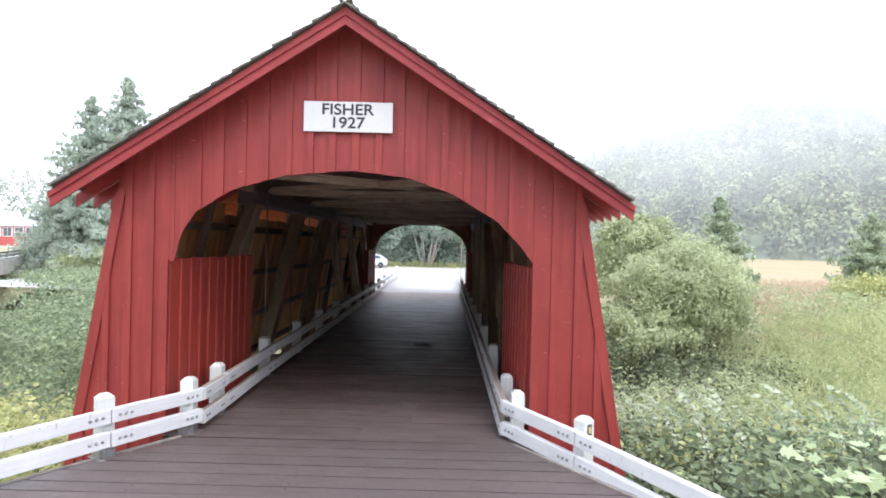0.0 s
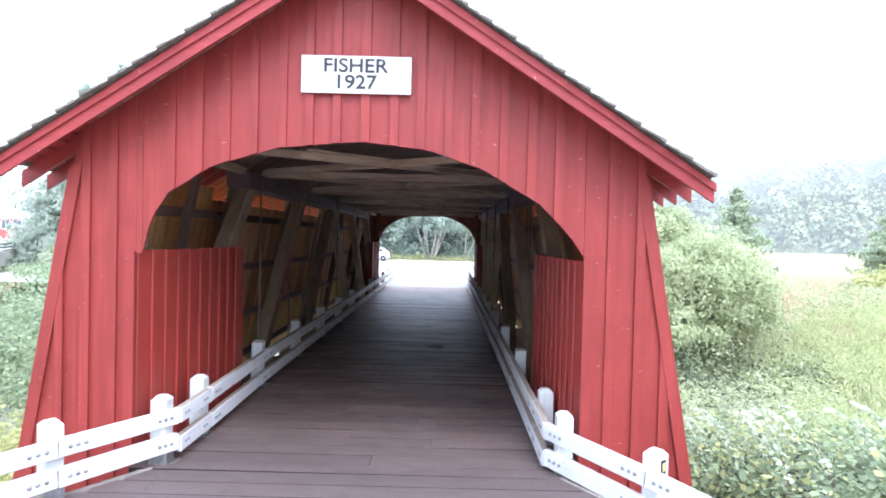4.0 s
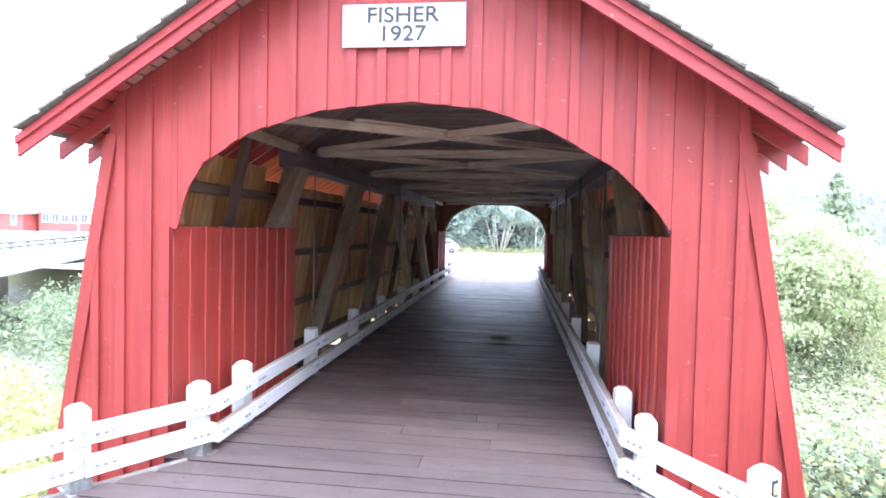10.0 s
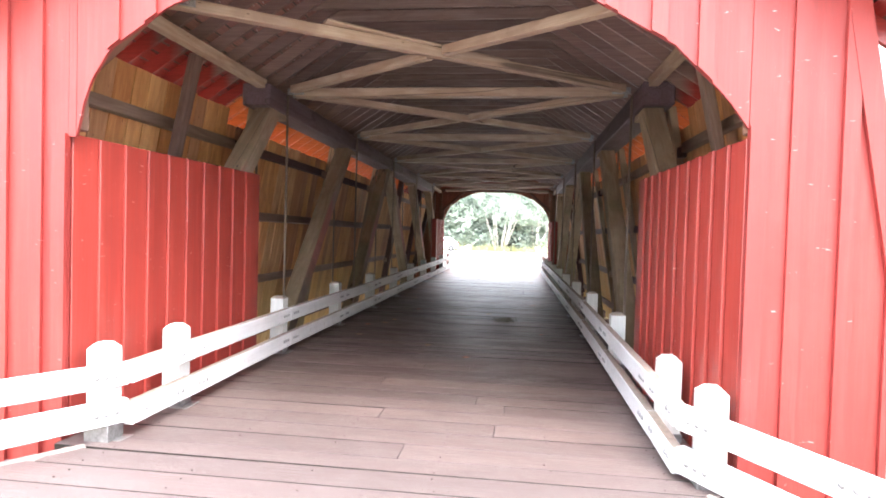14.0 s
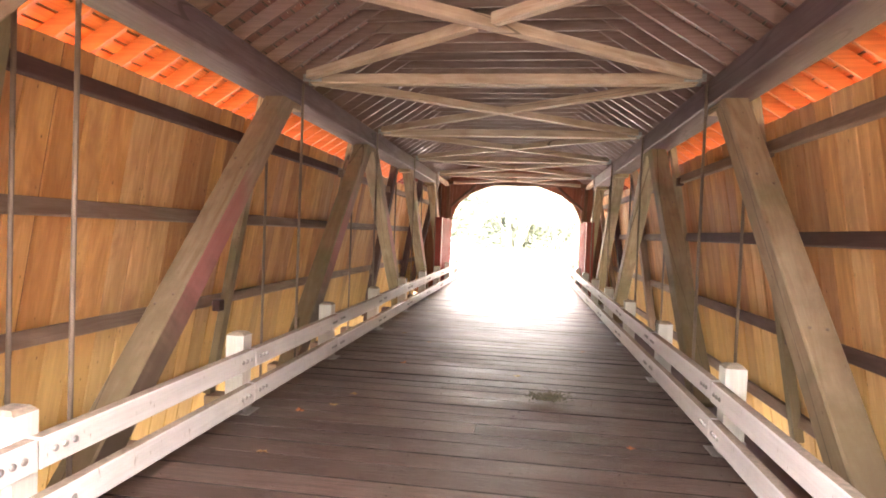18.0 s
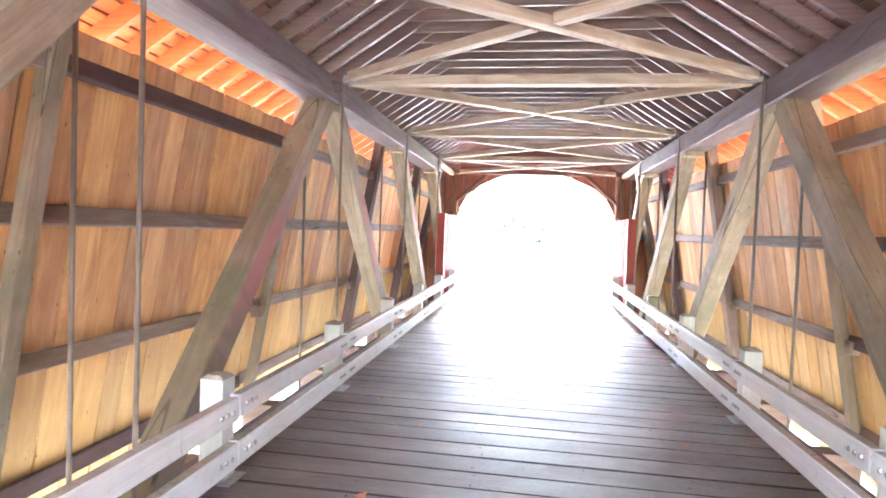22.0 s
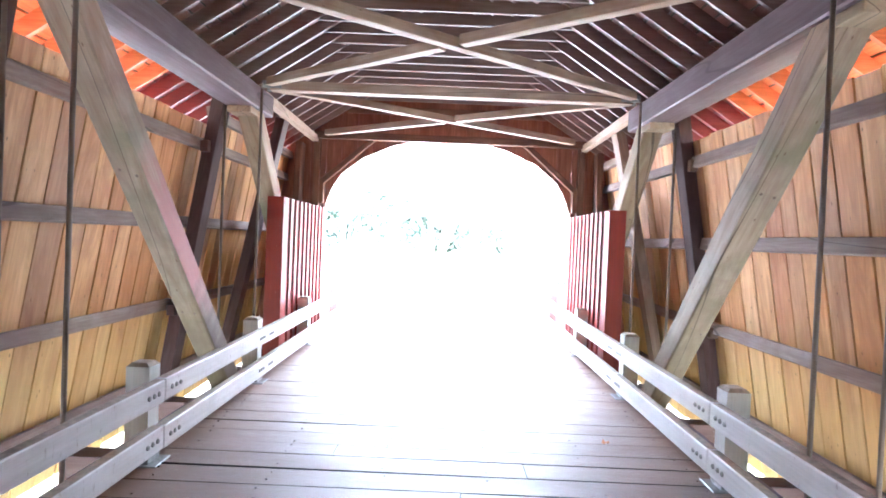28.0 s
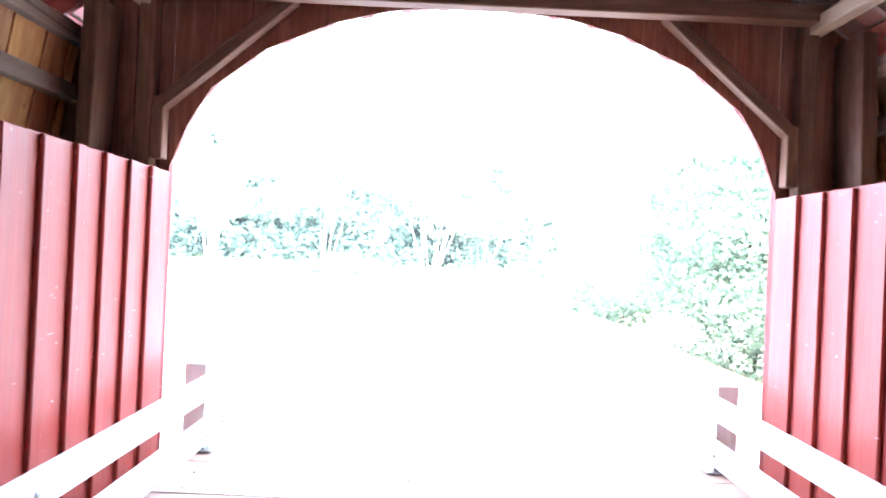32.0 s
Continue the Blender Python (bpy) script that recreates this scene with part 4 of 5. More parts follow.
def guard_rail(s):
    rail = empty("guard_rail", "white-painted two-board timber guard rail bolted to chamfered posts", "railing", "guard rails along the deck")
    ins = [(s * 2.2, y) for y in [0.95 + 2.44 * k for k in range(9)]]
    f = Vector((s * 0.6, -0.8)).normalized() if s > 0 else Vector((-0.55, -0.84)).normalized()
    base, first = (2.18, 1.1) if s < 0 else (2.25, 1.13)
    if s < 0:
        ins[0] = (-2.15, ins[0][1])
    near = [(s * base, 0.05), (s * base + f.x * first, 0.05 + f.y * first), (s * base + f.x * 3.5, 0.05 + f.y * 3.5)]
    # past the far portal the rails run straight on beside the approach
    far = [(s * 2.2 + 0.016 * (2.44 * k - 22), 0.95 + 2.44 * k) for k in range(9, 14)]
    spots = near[::-1] + ins + far
    # the near end of one rail sinks a little with its posts
    sink = {0: -0.36, 1: -0.145, 2: -0.08, 3: -0.06, 4: -0.03} if s > 0 else {0: -0.06, 1: -0.01, 2: -0.01}
    sink.update({len(spots) - 5 + k: 0.015 + 0.062 * k for k in range(6)})
    for k, (px, py) in enumerate(spots):
        turn = 0
        if k <= 1:
            turn = math.degrees(math.atan2(-f.x, f.y)) + 180
        m = pose(px, py, sink.get(k, 0), 0, 0, turn)
        p = held("post", INNER_POST if k > 3 and py < LONG - 1 else POST, rail, m)
        box("base_plate", p, STEEL, (-s * 0.02, 0, 0.006), (0.3, 0.24, 0.012), bevel=0.003)
        box("post_shoe", p, STEEL, (0, 0, 0.07), (0.2, 0.18, 0.12), bevel=0.004)
        if s > 0 and k == 1:
            plate = box("reflector", p, BLACK, (0, -0.086, 0.61), (0.075, 0.008, 0.13), bevel=0.002)
            box("lens", plate, AMBER, (0, -0.005, 0.0), (0.045, 0.006, 0.08), bevel=0.002)
    # where the inner faces of the boards run
    pts = []
    for k, (px, py) in enumerate(spots):
        g = Vector((-s, 0))
        if k <= 1:
            g = Vector((f.y * s, -f.x * s)) if s > 0 else Vector((-f.y, f.x))
        g.normalize()
        if g.x * s > 0:
            g = -g
        pts.append(Vector((px, py)) + g * 0.13)
    # meeting points of straight and flared runs
    pts[2] = Vector((s * (2.07 if s > 0 else 2.035), 0.12))
    pts.append(pts[-1] + Vector((0, 0.5)))
    runs = [(0, 1), (1, 2), (2, 3)] + [(k, k + 1) for k in range(3, len(pts) - 1)]
    for zc, tall, nm in ((0.515, 0.17, "upper_board"), (0.165, 0.18, "lower_board")):
        for a, b in runs:
            A, B = pts[a], pts[b]
            d = (B - A).normalized()
            gap = 0.006
            # the upper boards sit higher on the posts towards the far end
            jog = random.uniform(-0.006, 0.006) + (0.03 * smooth(5, 12, A.y) if tall < 0.175 else 0.065 if a < 2 else 0.025)
            A2, B2 = A + d * gap, B - d * gap
            bd = stick(nm, rail, (WHITE, POST_TOP) if a > 1 and A.y < LONG - 3 else WHITE, (A2.x, A2.y, zc + jog + sink.get(a, 0)), (B2.x, B2.y, zc + jog + sink.get(b, 0)), 0.085, tall, bevel=0.008, face=2)
            side = Vector((-d.y, d.x))
            if side.x * s > 0:
                side = -side
            L = (B - A).length
            for base in ((0.1, L - 0.24) if L > 0.6 else (0.1,)):
                for q in range(3):
                    along_it = base + 0.07 * q
                    drop = sink.get(a, 0) + (sink.get(b, 0) - sink.get(a, 0)) * along_it / L
                    c = A + d * along_it + side * 0.042
                    if L < 1.2 and q == 2:
                        continue
                    mm = Vector((side.x, side.y, 0)).to_track_quat("Z", "Y").to_matrix().to_4x4()
                    mm.translation = (c.x, c.y, zc + jog + drop)
                    held("bolt", BOLT, bd, bd.matrix_basis.inverted() @ mm)
    return rail


guard_rail(-1)
guard_rail(1)


# ---- the land ----
def land(x, y):
    """Height of the ground: two banks, a river under the bridge, a yard beyond it."""
    z = -1.0 + 0.25 * noise.noise(Vector((x * 0.08, y * 0.08, 0)))
    mid = 11 + (0.55 * (-x - 9) if x < -9 else 0) - (0.15 * (x - 9) if x > 9 else 0)
    z = z + (-3.4 - z) * (1 - smooth(4.5, 12.5, abs(y - mid)))
    road = 1 - smooth(3.2, 6.5, abs(x))
    ends = max(1 - smooth(-2.5, 0.5, y), smooth(LONG - 0.5, LONG + 2.5, y))
    z = z + (-0.14 - z) * road * ends
    yard = smooth(24, 28, y) * (1 - smooth(2, 9, x)) * (1 - smooth(66, 80, y)) * smooth(-30, -20, x)
    z = z + (-0.2 - z) * yard
    # the road climbs a little from the deck
    z += (0.1 + 0.24 * smooth(23, 32, y)) * smooth(22.2, 23.2, y) * (1 - smooth(34, 48, y)) * (1 - smooth(3.5, 9, abs(x)))
    z += 0.6 * smooth(28, 55, -x) * smooth(26, 60, y)
    z += 1.5 * smooth(20, 170, x) * smooth(20, 150, y)
    return z


def sheet():
    def ticks(lo, hi):
        c = [k * 1.0 for k in range(-45, 46)]
        far = [47, 50, 54, 60, 68, 80, 95, 115, 140, 175, 220, 300, 450, 800, 1500]
        return [-v for v in far[::-1]] + c + far
    xs, ys = ticks(0, 0), [v + 18 for v in ticks(0, 0)]
    verts = [(x, y, land(x, y)) for y in ys for x in xs]
    n = len(xs)
    faces = [[j * n + i, j * n + i + 1, (j + 1) * n + i + 1, (j + 1) * n + i] for j in range(len(ys) - 1) for i in range(n - 1)]
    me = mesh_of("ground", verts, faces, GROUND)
    me.polygons.foreach_set("use_smooth", [True] * len(faces))
    return tagged(new("ground", me), "overgrown river banks and dry meadow around the bridge", "ground", kind="structure")


sheet()


def patch(name, label, category, mat, x0, x1, y0, y1, step, lift):
    xs = [x0 + (x1 - x0) * i / max(1, round((x1 - x0) / step)) for i in range(round((x1 - x0) / step) + 1)]
    ys = [y0 + (y1 - y0) * i / max(1, round((y1 - y0) / step)) for i in range(round((y1 - y0) / step) + 1)]
    n = len(xs)
    verts = [(x, y, max(land(x, y), -0.25) + lift) for y in ys for x in xs]
    faces = [[j * n + i, j * n + i + 1, (j + 1) * n + i + 1, (j + 1) * n + i] for j in range(len(ys) - 1) for i in range(n - 1)]
    me = mesh_of(name, verts, faces, mat)
    me.polygons.foreach_set("use_smooth", [True] * len(faces))
    return tagged(new(name, me), label, category, kind="structure")


patch("road", "pale gravel yard beyond the bridge", "road", GRAVEL, -26, 4.4, LONG + 0.55, 61, 0.8, 0.03)
patch("road_near", "gravel approach road before the bridge", "road", GRAVEL, -4.4, 4.4, -40, -3.8, 1.0, 0.05)


# ---- foliage ----
def leaf_mesh(name, P, size, mat, rng, long=1.6, up=0.3, flat=1.0, out=None, lobes=False, simple=False):
    """Many small pointed leaves at the points P; flat below 1 turns them face up, out gives each its own facing."""
    n = len(P)
    d = rng.normal(size=(n, 3))
    d[:, 2] += up * rng.choice((-1, 1), n)
    d[:, 2] *= flat
    if out is not None:
        d -= (d * out).sum(1)[:, None] * out * 0.85
    d /= np.linalg.norm(d, axis=1)[:, None]
    o = rng.normal(size=(n, 3))
    o[:, 2] *= flat
    if out is not None:
        o -= (o * out).sum(1)[:, None] * out * 0.85
    o -= (o * d).sum(1)[:, None] * d
    o /= np.linalg.norm(o, axis=1)[:, None]
    s = (size * rng.uniform(0.6, 1.35, n))[:, None]
    ring = [(-0.5, 0), (-0.18, 0.42), (0.16, 0.4), (0.5, 0), (0.16, -0.4), (-0.18, -0.42)]
    if lobes:
        ring = [(-0.42, 0), (-0.3, 0.34), (-0.08, 0.2), (0.08, 0.5), (0.2, 0.2), (0.5, 0), (0.2, -0.2), (0.08, -0.5), (-0.08, -0.2), (-0.3, -0.34)]
    if simple:
        ring = [(-0.5, 0), (0, 0.45), (0.5, 0), (0, -0.45)]
    q = len(ring)
    droop = np.cross(d, o) * s
    verts = np.stack([P + d * s * long * a + o * s * b - droop * (0.25 * a * a + 0.18 * abs(b)) for a, b in ring], 1).reshape(-1, 3)
    me = bpy.data.meshes.new(name)
    me.vertices.add(q * n)
    me.vertices.foreach_set("co", verts.ravel())
    me.loops.add(q * n)
    me.loops.foreach_set("vertex_index", np.arange(q * n, dtype=np.int32))
    me.polygons.add(n)
    me.polygons.foreach_set("loop_start", np.arange(0, q * n, q, dtype=np.int32))
    me.polygons.foreach_set("loop_total", np.full(n, q, dtype=np.int32))
    me.materials.append(mat)
    me.update(calc_edges=True)
    me.validate()
    return me


def clumps(rng, centre, radius, count, each, spread):
    """Points in many small clumps inside a lumpy ellipsoid, denser towards its skin."""
    d = rng.normal(size=(count, 3))
    d /= np.linalg.norm(d, axis=1)[:, None]
    r = rng.uniform(0.35, 1.0, count) ** 0.45
    lump = 1 + 0.26 * np.sin(3 * d[:, :1] * 2.1 + 1.3) * np.cos(4 * d[:, 1:2] + 0.5) + 0.15 * rng.normal(size=(count, 1))
    c = np.asarray(centre) + d * r[:, None] * np.asarray(radius) * lump
    P = np.repeat(c, each, 0) + rng.normal(size=(count * each, 3)) * spread
    return P


def lobes_of(rng, centre, radius, lobes, each):
    """Leaf places on the skins of many small leafy lobes that make up a shrub, and the way that each leaf faces."""
    R = np.asarray(radius, float)
    pts, face = [], []
    for k in range(lobes):
        d = rng.normal(size=3)
        d[2] = d[2] * 0.9 + 0.25
        d /= np.linalg.norm(d)
        c = np.asarray(centre) + d * R * rng.uniform(0.35, 0.92)
        r = R.mean() * rng.uniform(0.12, 0.32) * np.array((1.2, 1.2, 0.8))
        n = int(each * rng.uniform(0.6, 1.4))
        e = rng.normal(size=(n, 3)) + d * 0.5 + (0, 0, 0.35)
        e /= np.linalg.norm(e, axis=1)[:, None]
        # twigs stick out of the lobe's skin here and there
        twig = rng.uniform(0.7, 1.12, n)
        twig[: n // 4] *= rng.uniform(1.0, 1.75, n // 4)
        pts.append(c + e * twig[:, None] * r + rng.normal(size=(n, 3)) * 0.06)
        f = e + rng.normal(size=(n, 3)) * 0.45
        face.append(f / np.linalg.norm(f, axis=1)[:, None])
    return np.concatenate(pts), np.concatenate(face)


def shrub(name, label, category, at, radius, leaf, mat, count, each, spread, seed, stems=7, bark=BARK, group="", lobed=False):
    rng = np.random.default_rng(seed)
    x, y = at
    z0 = land(x, y)
    thing = empty(name, label, category, group)
    c = np.array((x, y, z0 + radius[2] * 0.95))
    if lobed:
        P, F = lobes_of(rng, c, radius, count, each)
        keep = P[:, 2] > z0 - 0.2
        held("crown", leaf_mesh("crown", P[keep], leaf, mat, rng, out=F[keep], simple=True), thing)
    else:
        P = clumps(rng, c, radius, count, each, spread)
        P = P[P[:, 2] > z0 - 0.2]
        held("crown", leaf_mesh("crown", P, leaf, mat, rng, flat=0.6), thing)
    for k in range(stems):
        a = rng.uniform(0, 6.28)
        q = np.array((math.cos(a) * radius[0] * 0.6, math.sin(a) * radius[1] * 0.6, radius[2] * rng.uniform(1.0, 1.6)))
        base = np.array((x, y, z0 - 0.2)) + rng.normal(size=3) * (0.25, 0.25, 0)
        r = 0.02 * radius[2] * rng.uniform(0.6, 1.0)
        tube("stem", thing, bark, [base, base + q * (0.35, 0.35, 0.5), base + q], [r, r * 0.7, r * 0.25], 6)
    return thing


def fir(at, height, wide, seed, leaf=0.16, dens=1.0, group="firs", label="tall grey-green fir tree with feathery boughs", mat=None):
    rng = np.random.default_rng(seed)
    x, y = at
    z0 = land(x, y) - 0.3
    thing = empty("fir_tree", label, "tree", group)
    tube("trunk", thing, BARK, [(x, y, z0), (x + 0.1, y, z0 + height * 0.5), (x, y, z0 + height * 0.98)], [height * 0.018, height * 0.011, 0.02], 8)
    pts = []
    for k in range(int(height * 19)):
        f = (k + rng.uniform(0, 1)) / int(height * 19)
        zz = z0 + height * (0.06 + 0.93 * f)
        a = rng.uniform(0, 6.28)
        reach = wide * (1 - f) ** 0.68 * rng.uniform(0.5, 1.1) + 0.1
        # a bough that dips and lifts at its tip, with hanging side sprays along it
        n = max(3, int(reach * 4))
        for b in range(n):
            t = (b + rng.uniform(0, 1)) / n
            c = np.array((x + math.cos(a) * reach * t, y + math.sin(a) * reach * t, zz - reach * (0.5 * t - 0.3 * t ** 3)))
            m = max(3, int(5 * dens))
            w = 0.1 + 0.2 * reach * (1 - t) ** 0.7
            u = rng.uniform(-1, 1, m)
            drop = rng.uniform(0, 1, m) * (0.1 + 0.09 * reach)
            side = np.stack([-math.sin(a) * u * w, math.cos(a) * u * w, -0.3 * np.abs(u) * w - drop], 1)
            pts.append(c + side + rng.normal(size=(m, 3)) * 0.05)
    P = np.concatenate(pts)
    held("crown", leaf_mesh("crown", P, leaf, mat or LEAF_FIR, rng, 2.6, 0.0, flat=1.3), thing)
    return thing


def birch(at, height, seed, trunks=4, spread=1.4, leaf=0.13):
    rng = np.random.default_rng(seed)
    x, y = at
    z0 = land(x, y) - 0.1
    thing = empty("alder_tree", "pale-trunked tree with several stems and a thin green crown", "tree", "pale-trunked trees beyond the yard")
    pts = []
    for k in range(trunks):
        dx, dy = rng.uniform(-spread, spread), rng.uniform(-0.7, 0.7)
        bx, by = x + dx * 0.25, y + dy
        top = np.array((x + dx * 1.6, y + dy * 1.5, z0 + height * rng.uniform(0.75, 1.0)))
        base = np.array((bx, by, z0))
        mid = (base + top) / 2 + rng.normal(size=3) * (0.25, 0.25, 0)
        tube("trunk", thing, BIRCH, [base, mid, top], [0.075, 0.05, 0.015], 7)
        for j in range(5):
            f = rng.uniform(0.4, 0.95)
            q = base + (top - base) * f
            e = q + np.array((rng.normal() * 1.0, rng.normal() * 1.0, rng.uniform(0.4, 1.6)))
            tube("limb", thing, BIRCH, [q, e], [0.03, 0.008], 5)
            pts.append(clumps(rng, e, (1.3, 1.3, 0.9), 30, 15, 0.2))
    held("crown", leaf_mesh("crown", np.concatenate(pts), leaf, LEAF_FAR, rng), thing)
    return thing


def thicket(name, label, spots, leaf, mat, count, each, spread, seed, category="undergrowth", flat=0.45, long=1.6, simple=False):
    """Undergrowth that nobody could count, as one piece."""
    rng = np.random.default_rng(seed)
    pts = []
    for x, y, rx, ry, rz in spots:
        pts.append(clumps(rng, (x, y, land(x, y) + rz * 0.6), (rx, ry, rz), int(count * rx * ry), each, spread))
    P = np.concatenate(pts)
    g = np.array([land(p[0], p[1]) for p in P[::each]]).repeat(each)[: len(P)]
    P = P[P[:, 2] > g - 0.1]
    return tagged(new(name, leaf_mesh(name, P, leaf, mat, rng, long, flat=flat, simple=simple)), label, category, kind="stuff")


def spray(at, reach, rise, turn, seed, mat, leaf=0.06):
    """One arching bramble cane with pairs of small leaves."""
    rng = np.random.default_rng(seed)
    x, y = at
    z0 = land(x, y) + 0.1
    thing = empty("bramble_cane", "arching bramble cane with pairs of pale green leaves", "plant", "bramble canes on the bank")
    c, q = math.cos(turn), math.sin(turn)
    line = [np.array((x + c * reach * f, y + q * reach * f, z0 + rise * (1.9 * f - 0.95 * f * f))) for f in [k / 9 for k in range(10)]]
    tube("stem", thing, BARK, line, [0.009 - 0.0007 * k for k in range(10)], 5)
    P = []
    for k in range(26):
        f = 0.25 + 0.75 * k / 26
        base = line[min(8, int(f * 9))] + (line[min(9, int(f * 9) + 1)] - line[min(8, int(f * 9))]) * (f * 9 % 1)
        for w in (-1, 1):
            P.append(base + np.array((-q * w, c * w, 0.15)) * leaf * 0.6 + rng.normal(size=3) * 0.012)
    held("leaves", leaf_mesh("leaves", np.array(P), leaf, mat, rng, 1.5, 0.1, flat=0.5), thing)
    return thing


def sapling(at, seed):
    """A young maple with large lobed leaves."""
    rng = np.random.default_rng(seed)
    x, y = at
    z0 = land(x, y)
    thing = empty("maple_sapling", "young maple with large pale lobed leaves beside the rail", "plant", "maple saplings")
    P = []
    for k in range(7):
        a, r = rng.uniform(0, 6.28), rng.uniform(0.15, 0.6)
        tip = np.array((x + r * math.cos(a), y + r * math.sin(a), rng.uniform(0.15, 0.62)))
        tube("stem", thing, BARK, [(x, y, z0), ((x + tip[0]) / 2, (y + tip[1]) / 2, (z0 + tip[2]) / 2 + 0.12), tip], [0.012, 0.008, 0.004], 5)
        for m in range(6):
            P.append(tip + rng.normal(size=3) * (0.17, 0.17, 0.05))
    held("leaves", leaf_mesh("leaves", np.array(P), 0.19, LEAF_MAPLE, rng, 1.0, 0.0, flat=0.3, lobes=True), thing)
    return thing


# right bank
shrub("willow_bush", "big pale green willow bush on the far river bank", "bush", (12.4, 19.5), (3.3, 3.0, 2.5), 0.1, LEAF_WILLOW, 150, 330, 0, 11, 12, lobed=True)
shrub("willow_bush", "low spreading willow bush at the foot of the bank", "bush", (9.8, 17.5), (2.4, 2.2, 1.7), 0.095, LEAF_WILLOW, 95, 270, 0, 18, 8, lobed=True)
shrub("willow_bush", "tall pale green willow bush behind the bridge wall", "bush", (12.2, 25.0), (2.7, 2.4, 3.05), 0.105, LEAF_WILLOW, 135, 300, 0, 12, 9, lobed=True)
shrub("willow_bush", "loose pale green willow bush between its taller neighbours", "bush", (14.0, 22.4), (2.3, 2.1, 2.3), 0.1, LEAF_WILLOW, 95, 270, 0, 19, 8, lobed=True)
shrub("willow_bush", "low olive green bush at the meadow edge", "bush", (16.5, 27), (2.4, 2.2, 1.9), 0.09, LEAF_WILLOW, 150, 80, 0.27, 13)
shrub("yellow_bush", "small yellow-green bush at the meadow edge", "bush", (27.2, 27.5), (1.9, 1.8, 1.15), 0.13, LEAF_YELLOW, 260, 18, 0.2, 17)
fir((19.6, 31), 7.6, 3.4, 21, 0.085, 7.0, label="dense young cedar behind the willow bush", mat=LEAF_CEDAR)
fir((30.5, 32), 6.8, 4.4, 22, 0.085, 6.0, label="small fir at the edge of the meadow", mat=LEAF_CEDAR)
BANK = [(5.6, 1.5, 1.9, 2.2, 0.8), (7.6, 3.0, 2.4, 2.4, 1.0), (9.6, 5.2, 2.6, 2.4, 1.2), (6.4, 5.4, 2.0, 2.2, 1.2), (12.5, 6.5, 2.6, 2.6, 1.0), (7.2, -0.8, 2.2, 1.6, 0.8), (5.2, -1.4, 1.4, 1.4, 0.5), (9.6, 1.4, 2.4, 2.2, 0.8)]
thicket("bramble_bank", "leafy brambles covering the near river bank", BANK, 0.072, LEAF_DARK, 80, 12, 0.13, 31, flat=0.4)
thicket("bramble_undergrowth", "inner bramble leaves coloured dark to give the shade between leaves", [(x, y, rx, ry, rz * 0.78) for x, y, rx, ry, rz in BANK], 0.075, LEAF_DEEP, 60, 12, 0.14, 39, flat=0.6)
thicket("pale_weeds", "pale yellow-green weeds between the brambles", [(6.2, 0.4, 2.2, 2.2, 0.9), (7.6, 3.4, 2.2, 2.2, 1.1), (8.8, 7.6, 2.2, 2, 1.0), (5.4, 3.0, 1.2, 1.6, 1.2)], 0.06, LEAF_YELLOW, 18, 12, 0.2, 38)
thicket("bank_grass", "long yellow-green grass on the sloping bank", [(10.5, 4.4, 2.4, 2.2, 0.9), (12.8, 9.0, 3, 2.6, 1.0), (16, 8.0, 3, 3, 1.0), (19.5, 12, 3.4, 3, 1.2), (15.5, 13, 3, 3, 1.2), (23, 16, 4, 3, 1.1), (17, 16.5, 3, 2.6, 1.1), (20, 19, 4, 3, 0.9), (14, 17, 2.4, 2, 1.0), (25, 21, 4, 3, 0.8)], 0.035, GRASS_GREEN, 42, 18, 0.2, 30, "grass", 1.6, 7.0)
thicket("bank_greens", "low green plants and grass down to the river", [(6.6, 8.6, 2.0, 2.2, 1.0), (9.4, 9.6, 2.4, 2.2, 1.15), (7.4, 12, 2.4, 2.0, 1.1), (11.5, 12.2, 2.6, 2.0, 1.1), (15, 15.5, 3, 2, 1.0)], 0.06, LEAF_WILLOW, 40, 16, 0.2, 28, long=2.6)
thicket("river_scrub", "scrub under the willows with its shade put into dark leaves", [(8.4, 14.5, 2.6, 2.6, 1.5), (12.5, 15.2, 3.0, 2.4, 1.4), (10, 17.5, 3.4, 2, 1.5)], 0.09, LEAF_DEEP, 26, 14, 0.22, 32)
thicket("meadow_scrub", "grey-green scrub at the edge of the meadow", [(20, 22, 4, 2.4, 1.0), (25, 25, 4, 2.2, 0.9), (24, 34, 4, 2, 0.8), (30, 26, 3, 2, 0.8)], 0.11, LEAF_WILLOW, 18, 14, 0.25, 29)
thicket("dry_grass", "tall dry grass and weeds in the meadow", [(22, 28, 5, 4, 0.5), (28, 34, 6, 5, 0.5), (20, 38, 6, 5, 0.4), (34, 46, 8, 6, 0.5)], 0.045, GRASS, 30, 16, 0.2, 33, "grass", 1.6, 6.0)
for k in range(24):
    spray((5.2 + (k * 0.73) % 4.0, 0.4 + (k * 1.37) % 5.4), 0.7 + 0.12 * (k % 5), 1.75 + 0.22 * (k % 4), 2.3 + 0.35 * (k % 4), 200 + k, LEAF_PALE, 0.07)
sapling((5.6, -1.7), 51)
sapling((6.6, -0.9), 52)
